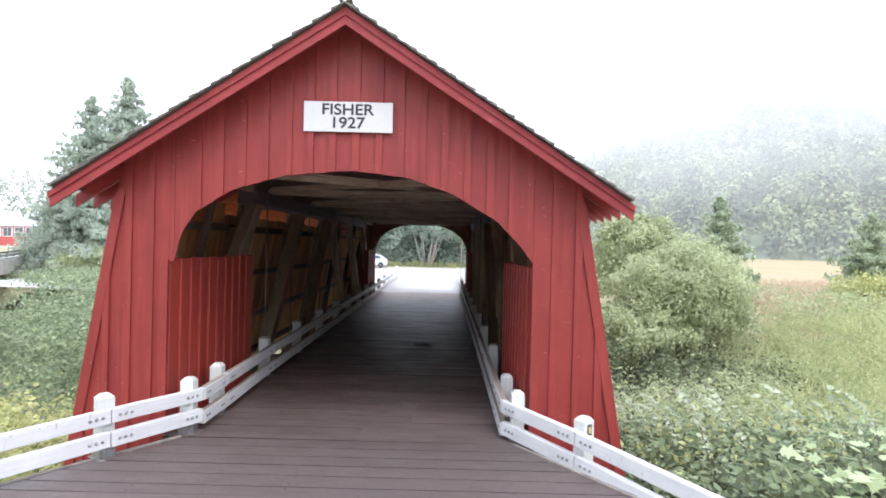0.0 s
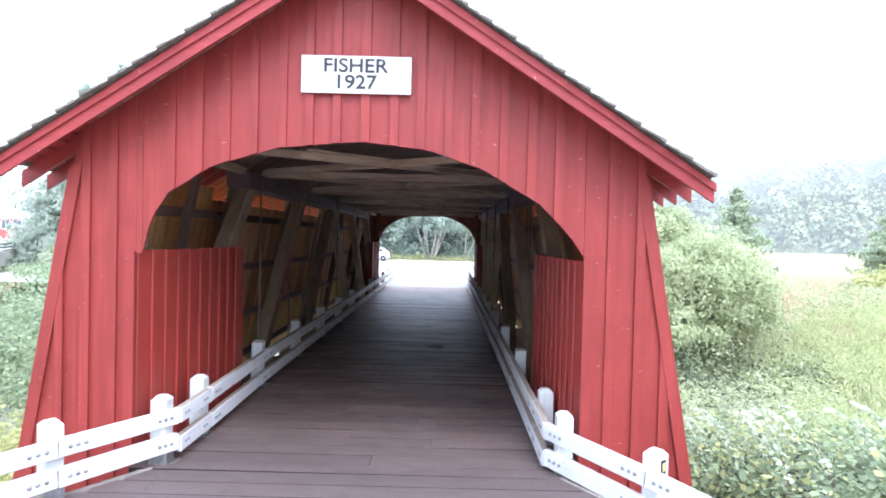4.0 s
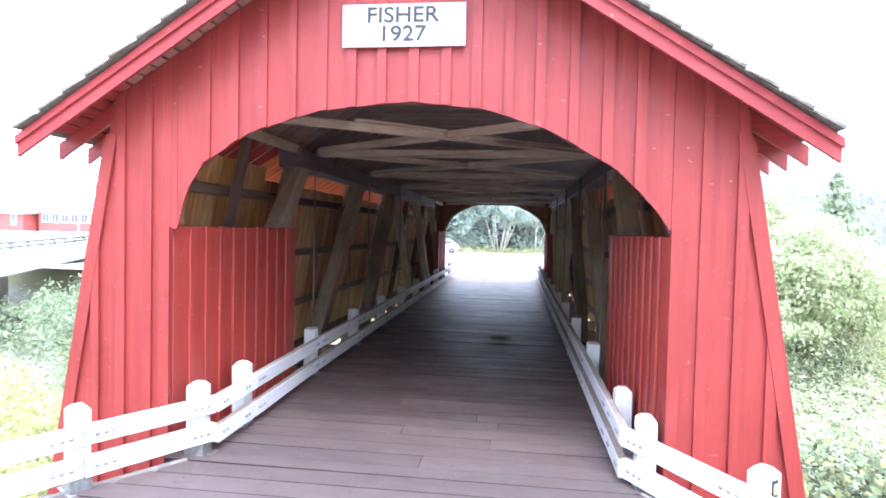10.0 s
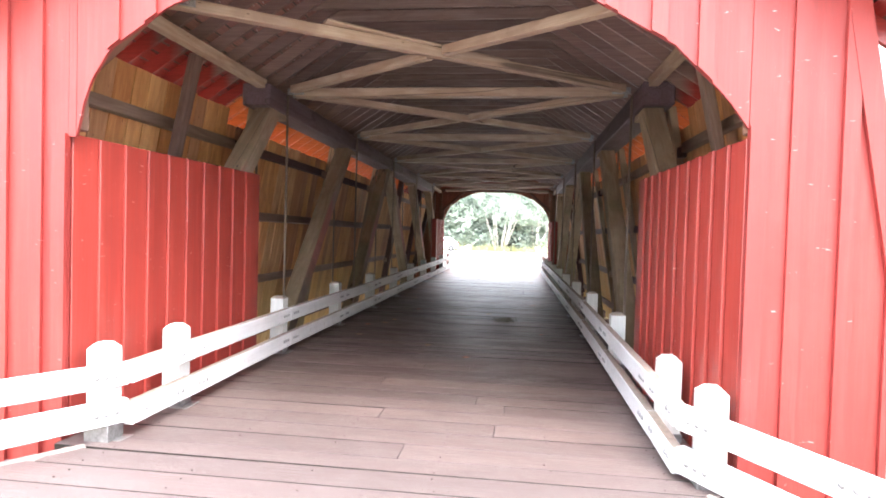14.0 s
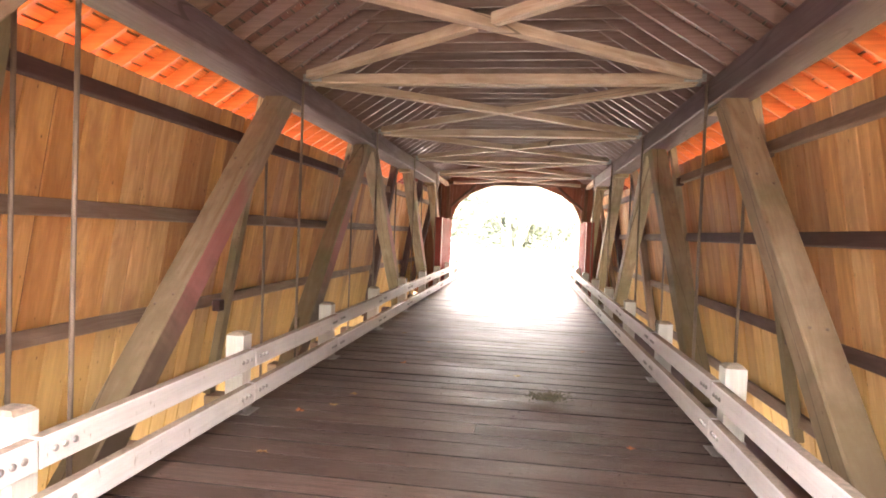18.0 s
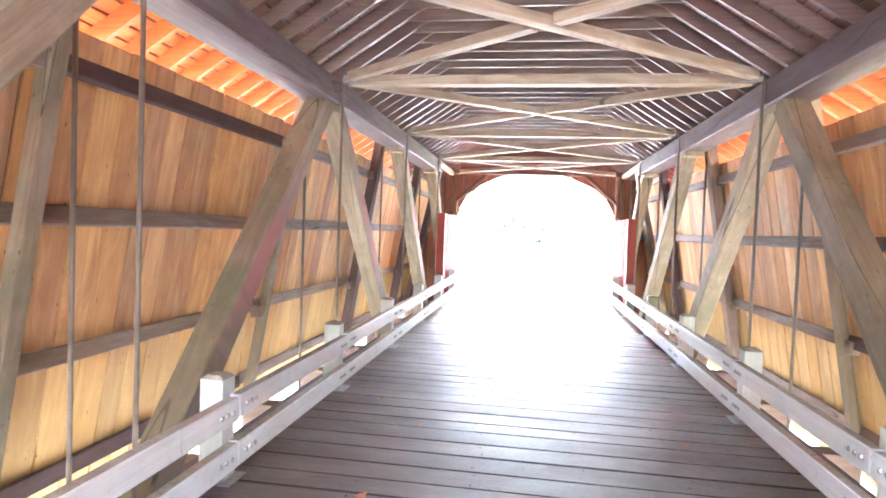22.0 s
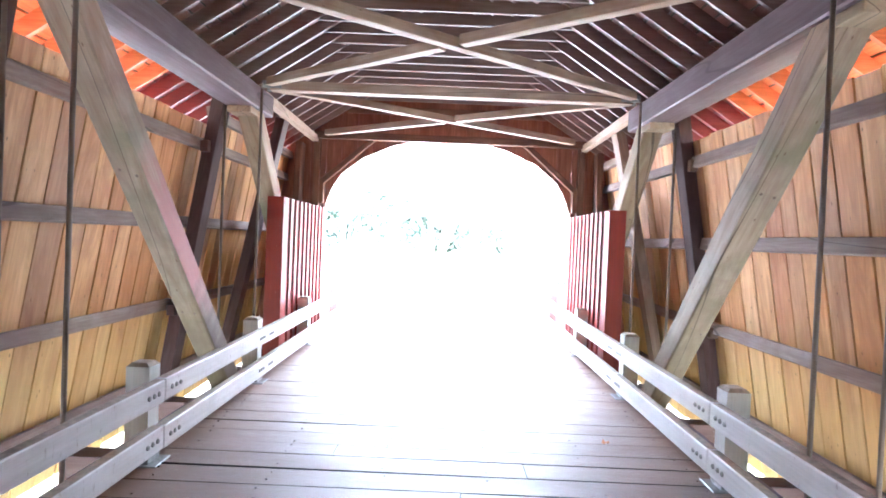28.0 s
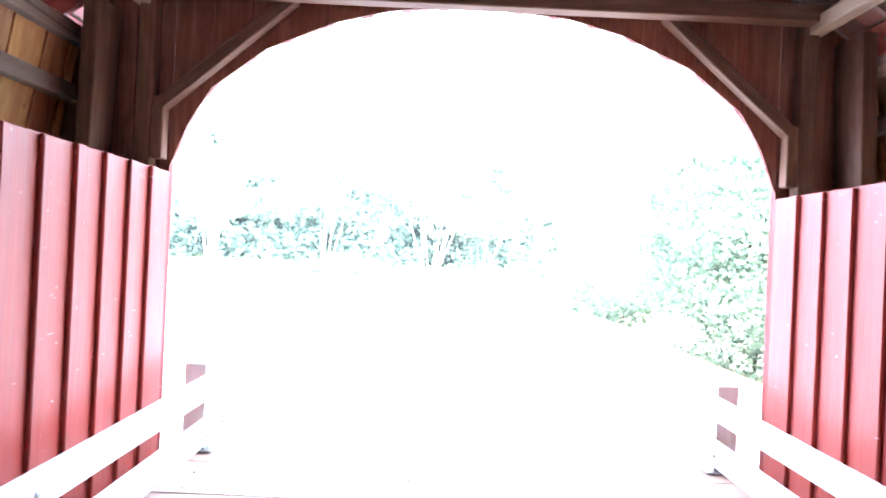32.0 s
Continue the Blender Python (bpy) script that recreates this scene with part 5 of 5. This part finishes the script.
# left bank
thicket("yellow_shrubs", "yellow-green shrubs beside the near portal", [(-6.4, 2.0, 1.8, 1.8, 1.1), (-8.2, 4.0, 2.2, 2.0, 1.35), (-6.2, 4.8, 1.5, 2.0, 1.3), (-10.4, 4.2, 2.4, 2.0, 1.3), (-5.0, 0.4, 1.0, 1.2, 0.5), (-12.5, 6, 2.4, 2, 1.3)], 0.06, LEAF_YELLOW, 105, 16, 0.13, 34)
IVY = [(x, y, rx, ry, (top - land(x, y)) / 1.85) for x, y, rx, ry, top in ((-8.6, 9, 2.2, 3, 1.0), (-10.5, 11.5, 2.6, 3, 1.4), (-13.2, 14, 3, 3, 1.0), (-16.5, 17, 3, 3, 0.1), (-20.5, 19.5, 3.4, 3, -0.8), (-11, 18, 3, 4, 1.5), (-15, 22, 4, 4, 1.1), (-18.5, 26, 3, 4, 0.7), (-22, 29, 3, 3, 0.3), (-24.5, 33, 3, 3, 0.3))]
thicket("ivy_bank", "dense grey-green creepers covering the river bank", IVY, 0.085, LEAF_DARK, 48, 18, 0.2, 35, flat=0.4)
fir((-25.2, 40), 16.9, 7.8, 23, 0.12, 2.5)
fir((-28.7, 41), 15.9, 6.8, 24, 0.12, 2.5)
fir((-30.0, 40), 9.8, 5.4, 25, 0.12, 2.6)
shrub("willow_bush", "grey-green bush at the foot of the firs", "bush", (-25, 36), (2.6, 2.2, 1.1), 0.14, LEAF_WILLOW, 300, 16, 0.25, 14)

# beyond the far end
for k, (x, y, h) in enumerate(((-1.0, 64, 9.5), (-9.4, 64, 10), (-17.5, 62, 9), (3.2, 65, 8), (-26, 66, 11), (-13.5, 66, 10))):
    birch((x, y), h, 40 + k, *((9, 2.0) if k == 0 else (5, 1.5)))
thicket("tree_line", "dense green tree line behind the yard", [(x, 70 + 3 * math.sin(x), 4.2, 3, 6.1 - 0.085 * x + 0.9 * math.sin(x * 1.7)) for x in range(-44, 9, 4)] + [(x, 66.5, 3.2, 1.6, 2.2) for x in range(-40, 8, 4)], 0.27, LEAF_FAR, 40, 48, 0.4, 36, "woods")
thicket("verge_weeds", "rough grass along the edge of the yard", [(x, 63.5, 3, 1.2, 0.35) for x in range(-26, 14, 5)], 0.04, GRASS_GREEN, 40, 12, 0.2, 37, "grass", 1.6, 6.0)
shrub("roadside_bush", "big leafy bush close to the end of the bridge", "bush", (6.8, 29.5), (3.3, 3.4, 3.0), 0.07, LEAF_ALDER, 150, 480, 0, 15, lobed=True)
shrub("roadside_bush", "low leafy bush beside the yard", "bush", (4.8, 34.5), (1.7, 1.8, 0.95), 0.075, LEAF_ALDER, 260, 34, 0.15, 16)
fir((-14.5, 67.5), 13, 3.4, 26, 0.14, 1.6)
fir((-11.8, 68), 11.5, 3.2, 27, 0.14, 1.6)
fir((-18, 68), 10.5, 3.2, 28, 0.14, 1.6)


# unseen woods added behind the approach road to hold back low skylight
thicket("woods_behind", "unseen woods added behind the approach road to dim low skylight", [(x, -36 + 2.5 * math.sin(x * 1.3), 4.6, 3.0, 6.4 + 0.9 * math.sin(x * 0.9)) for x in range(-50, 54, 6)], 0.6, LEAF_ALDER, 16, 12, 0.7, 44, "woods", 0.7, 1.6, True)


# ---- misty hills ----
def mist_mat():
    k = Mat("hill_forest_mist_glow", 0.95, spec=0.0)
    r = k.random(True)
    col = k.ramp(r, [(0, (0.14, 0.175, 0.12)), (0.7, (0.175, 0.21, 0.14)), (1, (0.21, 0.235, 0.145))])
    lump = k.noise(k.coord((0.075, 0.075, 0.11), False), 1.0, 3, 0.55)
    col = k.mix(k.span(lump, 0.4, 0.6), k.mix(1.0, col, (0.66, 0.69, 0.66), "MULTIPLY"), k.mix(1.0, col, (1.35, 1.3, 1.1), "MULTIPLY"))
    k.done(col, 0.95)
    # White emission, mixed in with height, stands for the mist.
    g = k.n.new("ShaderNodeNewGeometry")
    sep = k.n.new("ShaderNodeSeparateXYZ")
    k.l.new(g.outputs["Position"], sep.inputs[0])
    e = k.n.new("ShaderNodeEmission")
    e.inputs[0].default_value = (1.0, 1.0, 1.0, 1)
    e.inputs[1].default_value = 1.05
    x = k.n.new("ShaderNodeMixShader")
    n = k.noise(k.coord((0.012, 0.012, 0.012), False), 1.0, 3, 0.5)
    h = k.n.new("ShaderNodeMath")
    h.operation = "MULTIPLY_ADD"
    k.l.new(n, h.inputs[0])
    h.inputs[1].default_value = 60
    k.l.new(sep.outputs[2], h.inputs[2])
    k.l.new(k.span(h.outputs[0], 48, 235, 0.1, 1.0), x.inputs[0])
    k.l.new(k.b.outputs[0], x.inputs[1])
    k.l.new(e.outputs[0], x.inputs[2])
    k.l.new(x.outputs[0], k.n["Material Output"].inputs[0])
    return k.m


def hills():
    rng = np.random.default_rng(77)
    pts, face = [], []

    def crown(c, w, h, m, round_top):
        t = rng.uniform(0, 1, m) ** 0.8
        ang = rng.uniform(0, 6.28, m)
        lobe = 1 + 0.25 * np.sin(3 * ang + c[0]) + 0.2 * np.sin(9 * t + 2 * ang)
        rad = w * (np.sqrt(np.clip(1 - t ** 2.2, 0, 1)) if round_top else (1 - t) ** 0.8) * lobe * rng.uniform(0.75, 1.05, m) + 0.2
        pts.append(np.stack([c[0] + rad * np.cos(ang), c[1] + rad * np.sin(ang), c[2] + h * t], 1))
        n = np.stack([np.cos(ang), np.sin(ang), 0.25 + 1.1 * t], 1) + rng.normal(size=(m, 3)) * 0.12
        face.append(n / np.linalg.norm(n, axis=1)[:, None])

    for k in range(1450):
        a = math.radians(rng.uniform(3, 75))
        f = rng.uniform(0, 1)
        dist = 235 + 190 * f
        tall = (28 + 135 * smooth(math.radians(4), math.radians(36), a)) * f
        w = rng.uniform(4, 8)
        crown((dist * math.sin(a), dist * math.cos(a), tall - 2), w, w * rng.uniform(1.6, 2.8), 330, rng.uniform() < 0.45)
    for k in range(260):
        a = math.radians(rng.uniform(-60, -12))
        f = rng.uniform(0, 1)
        dist = 300 + 150 * f
        crown((dist * math.sin(a), dist * math.cos(a), 34 * f), 6, 13, 90, False)
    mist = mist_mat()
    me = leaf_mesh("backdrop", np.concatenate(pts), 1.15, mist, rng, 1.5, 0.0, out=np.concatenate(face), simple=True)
    # the slope on which the trees stand
    verts, faces = [], []
    for i in range(41):
        a = math.radians(1 + 76 * i / 40)
        for j in range(9):
            f = j / 8
            dist = 232 + 198 * f
            verts.append((dist * math.sin(a), dist * math.cos(a), (28 + 135 * smooth(math.radians(4), math.radians(36), a)) * f - 2))
    for i in range(40):
        for j in range(8):
            k = i * 9 + j
            faces.append([k, k + 9, k + 10, k + 1])
    tagged(new("backdrop", mesh_of("backdrop_slope", verts, faces, mist)), "slope under the hillside woods with glowing mist painted in", "hills", kind="structure")
    tagged(new("backdrop", me), "wooded hillside fading into white mist painted in as glow", "hills", kind="structure")


hills()

# ---- concrete road bridge on the left bank ----
road_bridge = empty("road_bridge", "stained concrete road bridge with a steel guard rail", "bridge")
A, B = Vector((-19.3, 12)), Vector((-35.9, 44.4))
DIRN = (B - A).normalized()
OUT = Vector((DIRN.y, -DIRN.x))


def along(d, o=0.0):
    p = A + DIRN * d + OUT * o
    return p.x, p.y


SPAN = (B - A).length
for nm, mat, o, zc, wd, hg in (("deck_slab", CONCRETE, -4.2, 0.68, 8.2, 0.26), ("kerb", CONCRETE, 0.05, 0.84, 0.38, 0.16), ("girder", CONCRETE, 0.08, 0.26, 0.4, 0.98), ("girder", DARK_CONCRETE, -4.0, 0.05, 0.5, 1.0), ("girder", DARK_CONCRETE, -7.4, 0.05, 0.5, 1.0)):
    a, b = along(-14, o), along(SPAN, o)
    stick(nm, road_bridge, mat, (*a, zc), (*b, zc), wd, hg, bevel=0.02)
for k in range(22):
    a = along(-13 + 2.4 * k, 0.0)
    box("rail_post", road_bridge, STEEL, (*a, 1.1), (0.16, 0.16, 0.5), bevel=0.01)
for z in (1.3, 1.06):
    stick("steel_rail", road_bridge, STEEL, (*along(-14, 0.12), z), (*along(SPAN, 0.12), z), 0.09, 0.13, bevel=0.02)
for d in (16, 34):
    a = along(d, -3.5)
    box("pier", road_bridge, CONCRETE, (*a, -2.1), (0.8, 5, 3.4), (0, 0, 27))

# ---- red school building ----
PAINT_RED = plain("school_red_siding", (0.42, 0.09, 0.08), 0.7, 0, 0.12, 0.6)
PAINT_WHITE = plain("white_trim_paint", (0.78, 0.78, 0.77), 0.6, 0, 0.05, 2)
PANE = Mat("dark_window_glass", 0.06).done((0.09, 0.1, 0.11))
ROOF_METAL = plain("pale_metal_roof", (0.6, 0.62, 0.64), 0.5, 0.2, 0.1, 0.5)


def school(at, turn, size, roof_mat, windows, gable):
    w, d, h = size
    thing = empty("school_building", "long red building with white window bands and a pale roof", "building", "red buildings across the road")
    base = pose(*at, 0, 0, turn)
    held("wall", box_mesh(w, d, h, PAINT_RED, 0.02), thing, base @ pose(0, 0, h / 2))
    held("trim_band", box_mesh(w + 0.1, d + 0.1, 0.35, PAINT_WHITE, 0.02), thing, base @ pose(0, 0, 0.3))
    if gable:
        verts = [(-w / 2 - 0.6, -d / 2 - 0.6, h), (w / 2 + 0.6, -d / 2 - 0.6, h), (w / 2 + 0.6, d / 2 + 0.6, h), (-w / 2 - 0.6, d / 2 + 0.6, h), (-w / 2 - 0.6, 0, h + gable), (w / 2 + 0.6, 0, h + gable)]
        held("roof", mesh_of("roof", verts, [[0, 1, 5, 4], [2, 3, 4, 5], [1, 2, 5], [3, 0, 4], [3, 2, 1, 0]], roof_mat), thing, base)
    else:
        held("roof", box_mesh(w + 0.8, d + 0.8, 0.35, roof_mat, 0.02), thing, base @ pose(0, 0, h + 0.17))
    for x, z, ww, hh in windows:
        win = held("window", box_mesh(ww + 0.3, 0.1, hh + 0.3, PAINT_WHITE, 0.01), thing, base @ pose(x, -d / 2 - 0.04, z))
        for q in (-1, 1):
            held("pane", box_mesh(ww / 2 - 0.06, 0.03, hh, PANE, 0.004), win, pose(q * ww / 4, -0.045, 0))
    return thing


school((-103, 130, -0.6), 0, (26, 12, 5.1), ROOF_METAL, [(-11 + 2.6 * k, 3.75, 1.9, 1.9) for k in range(9)], 3.0)
school((-125, 127, -0.6), 0, (15, 12, 4.6), ROOF_METAL, [(-5, 3.2, 1.5, 1.9), (-0.5, 3.2, 1.5, 1.9), (5, 3.2, 1.2, 2.4)], 2.4)
pole = empty("utility_pole", "weathered wooden pole beside the road", "pole")
tube("shaft", pole, WOOD_GREY, [(-33, 36, 0), (-33, 36, 3.4)], [0.11, 0.09], 8)


# ---- parked car in the yard ----
def parked_car(at, turn):
    PAINT = Mat("silver_car_paint", 0.25, 0.3).done((0.62, 0.63, 0.64))
    GLASS = Mat("car_window_glass", 0.05).done((0.05, 0.06, 0.07))
    RUBBER = Mat("tyre_rubber", 0.85).done((0.03, 0.03, 0.03))
    LAMP = Mat("red_tail_lamp", 0.2).done((0.4, 0.02, 0.02))
    car = empty("parked_car", "silver hatchback car parked in the gravel yard", "car")
    base = pose(*at, 0, 0, turn)
    low = [(-2.1, 0.35), (-2.15, 0.75), (-1.95, 0.92), (-0.95, 1.0), (1.9, 1.02), (2.1, 0.85), (2.12, 0.4), (1.7, 0.28), (-1.7, 0.28)]
    top = [(-1.0, 0.98), (-0.35, 1.42), (0.3, 1.48), (1.3, 1.43), (1.95, 1.0)]

    def slab(name, outline, half, mat, inset=0.0):
        n = len(outline)
        verts = [(x, -half + (inset if z > 1.1 else 0), z) for x, z in outline] + [(x, half - (inset if z > 1.1 else 0), z) for x, z in outline]
        faces = [list(range(n))[::-1], list(range(n, 2 * n))] + [[i, (i + 1) % n, (i + 1) % n + n, i + n] for i in range(n)]
        return held(name, mesh_of(name, verts, faces, mat), car, base)

    slab("body", low, 0.88, PAINT)
    slab("cabin", top, 0.8, PAINT, 0.12)
    for q in (-1, 1):
        for x0, x1 in ((-0.7, 0.25), (0.33, 1.2)):
            held("side_window", mesh_of("side_window", [(x0 - (0.1 if x0 < 0 else 0), q * 0.795, 1.04), (x1 + (0.2 if x1 > 1 else 0), q * 0.795, 1.04), (x1, q * 0.705, 1.37), (x0 + (0.3 if x0 < 0 else 0), q * 0.705, 1.37)], [[0, 1, 2, 3]], GLASS), car, base)
        held("tail_lamp", box_mesh(0.06, 0.3, 0.16, LAMP, 0.01), car, base @ pose(2.09, q * 0.66, 0.85))
        for x in (-1.35, 1.35):
            w = held("wheel", mesh_of("wheel", [(0, 0, 0)], [], RUBBER), car, base @ pose(x, q * 0.8, 0.31))
            verts, faces = [], []
            for yy in (-0.1, 0.1):
                verts += [(0.31 * math.cos(a * 0.3927), yy, 0.31 * math.sin(a * 0.3927)) for a in range(16)]
            faces = [[i, (i + 1) % 16, (i + 1) % 16 + 16, i + 16] for i in range(16)] + [list(range(16))[::-1], list(range(16, 32))]
            w.data = mesh_of("wheel", verts, faces, RUBBER)
            held("rim", box_mesh(0.3, 0.22, 0.3, STEEL, 0.08), w)
    return car


parked_car((-7.3, 58, -0.16), 4)

# ---- litter on the deck ----
LEAF_ORANGE = plain("fallen_leaf_orange", (0.36, 0.13, 0.05), 0.7, 0, 0.3, 30)
LEAF_OCHRE = plain("fallen_leaf_ochre", (0.34, 0.22, 0.09), 0.7, 0, 0.3, 30)


def fallen_leaf(x, y, mat, r=0.05):
    verts = [(0, 0, 0.012)]
    for k in range(10):
        a = 2 * math.pi * k / 10
        q = r * (1.0 if k % 2 == 0 else 0.5) * random.uniform(0.8, 1.15)
        verts.append((q * math.cos(a), q * math.sin(a), random.uniform(0.0, 0.03)))
    faces = [[0, 1 + k, 1 + (k + 1) % 10] for k in range(10)]
    ob = new("fallen_leaf", mesh_of("fallen_leaf", verts, faces, mat))
    ob.matrix_basis = pose(x, y, 0.008, 0, 0, random.uniform(0, 360))
    what = "orange" if mat == LEAF_ORANGE else "yellow ochre"
    return tagged(ob, f"curled {what} fallen leaf lying on the deck planks", "leaf", "fallen leaves")


for x, y, mat in ((-1.38, 6.2, LEAF_OCHRE), (-1.3, 6.6, LEAF_OCHRE), (-1.62, 5.95, LEAF_ORANGE), (-1.5, 4.9, LEAF_OCHRE), (1.39, 5.7, LEAF_ORANGE), (-1.1, 8.2, LEAF_ORANGE), (-1.55, 10.4, LEAF_OCHRE), (-1.0, 9.7, LEAF_ORANGE), (1.37, 9.75, LEAF_ORANGE), (0.3, 3.6, LEAF_ORANGE), (-0.3, 4.3, LEAF_OCHRE), (-1.6, 13.2, LEAF_OCHRE), (0.9, 14.1, LEAF_OCHRE), (1.5, 16.4, LEAF_ORANGE), (0.4, 7.9, LEAF_OCHRE)):
    fallen_leaf(x, y, mat)


def moss_clump(x, y):
    rng = np.random.default_rng(5)
    P = rng.normal(size=(900, 3)) * (0.1, 0.05, 0.03) + (x, y, 0.05)
    P[:, 2] = np.abs(P[:, 2] - 0.02) + 0.02
    me = leaf_mesh("moss_clump", P, 0.013, MOSS, rng, 2.2)
    return tagged(new("moss_clump", me), "torn clump of grey-green moss and twigs on the deck", "moss", kind="stuff")


moss_clump(0.74, 6.95)
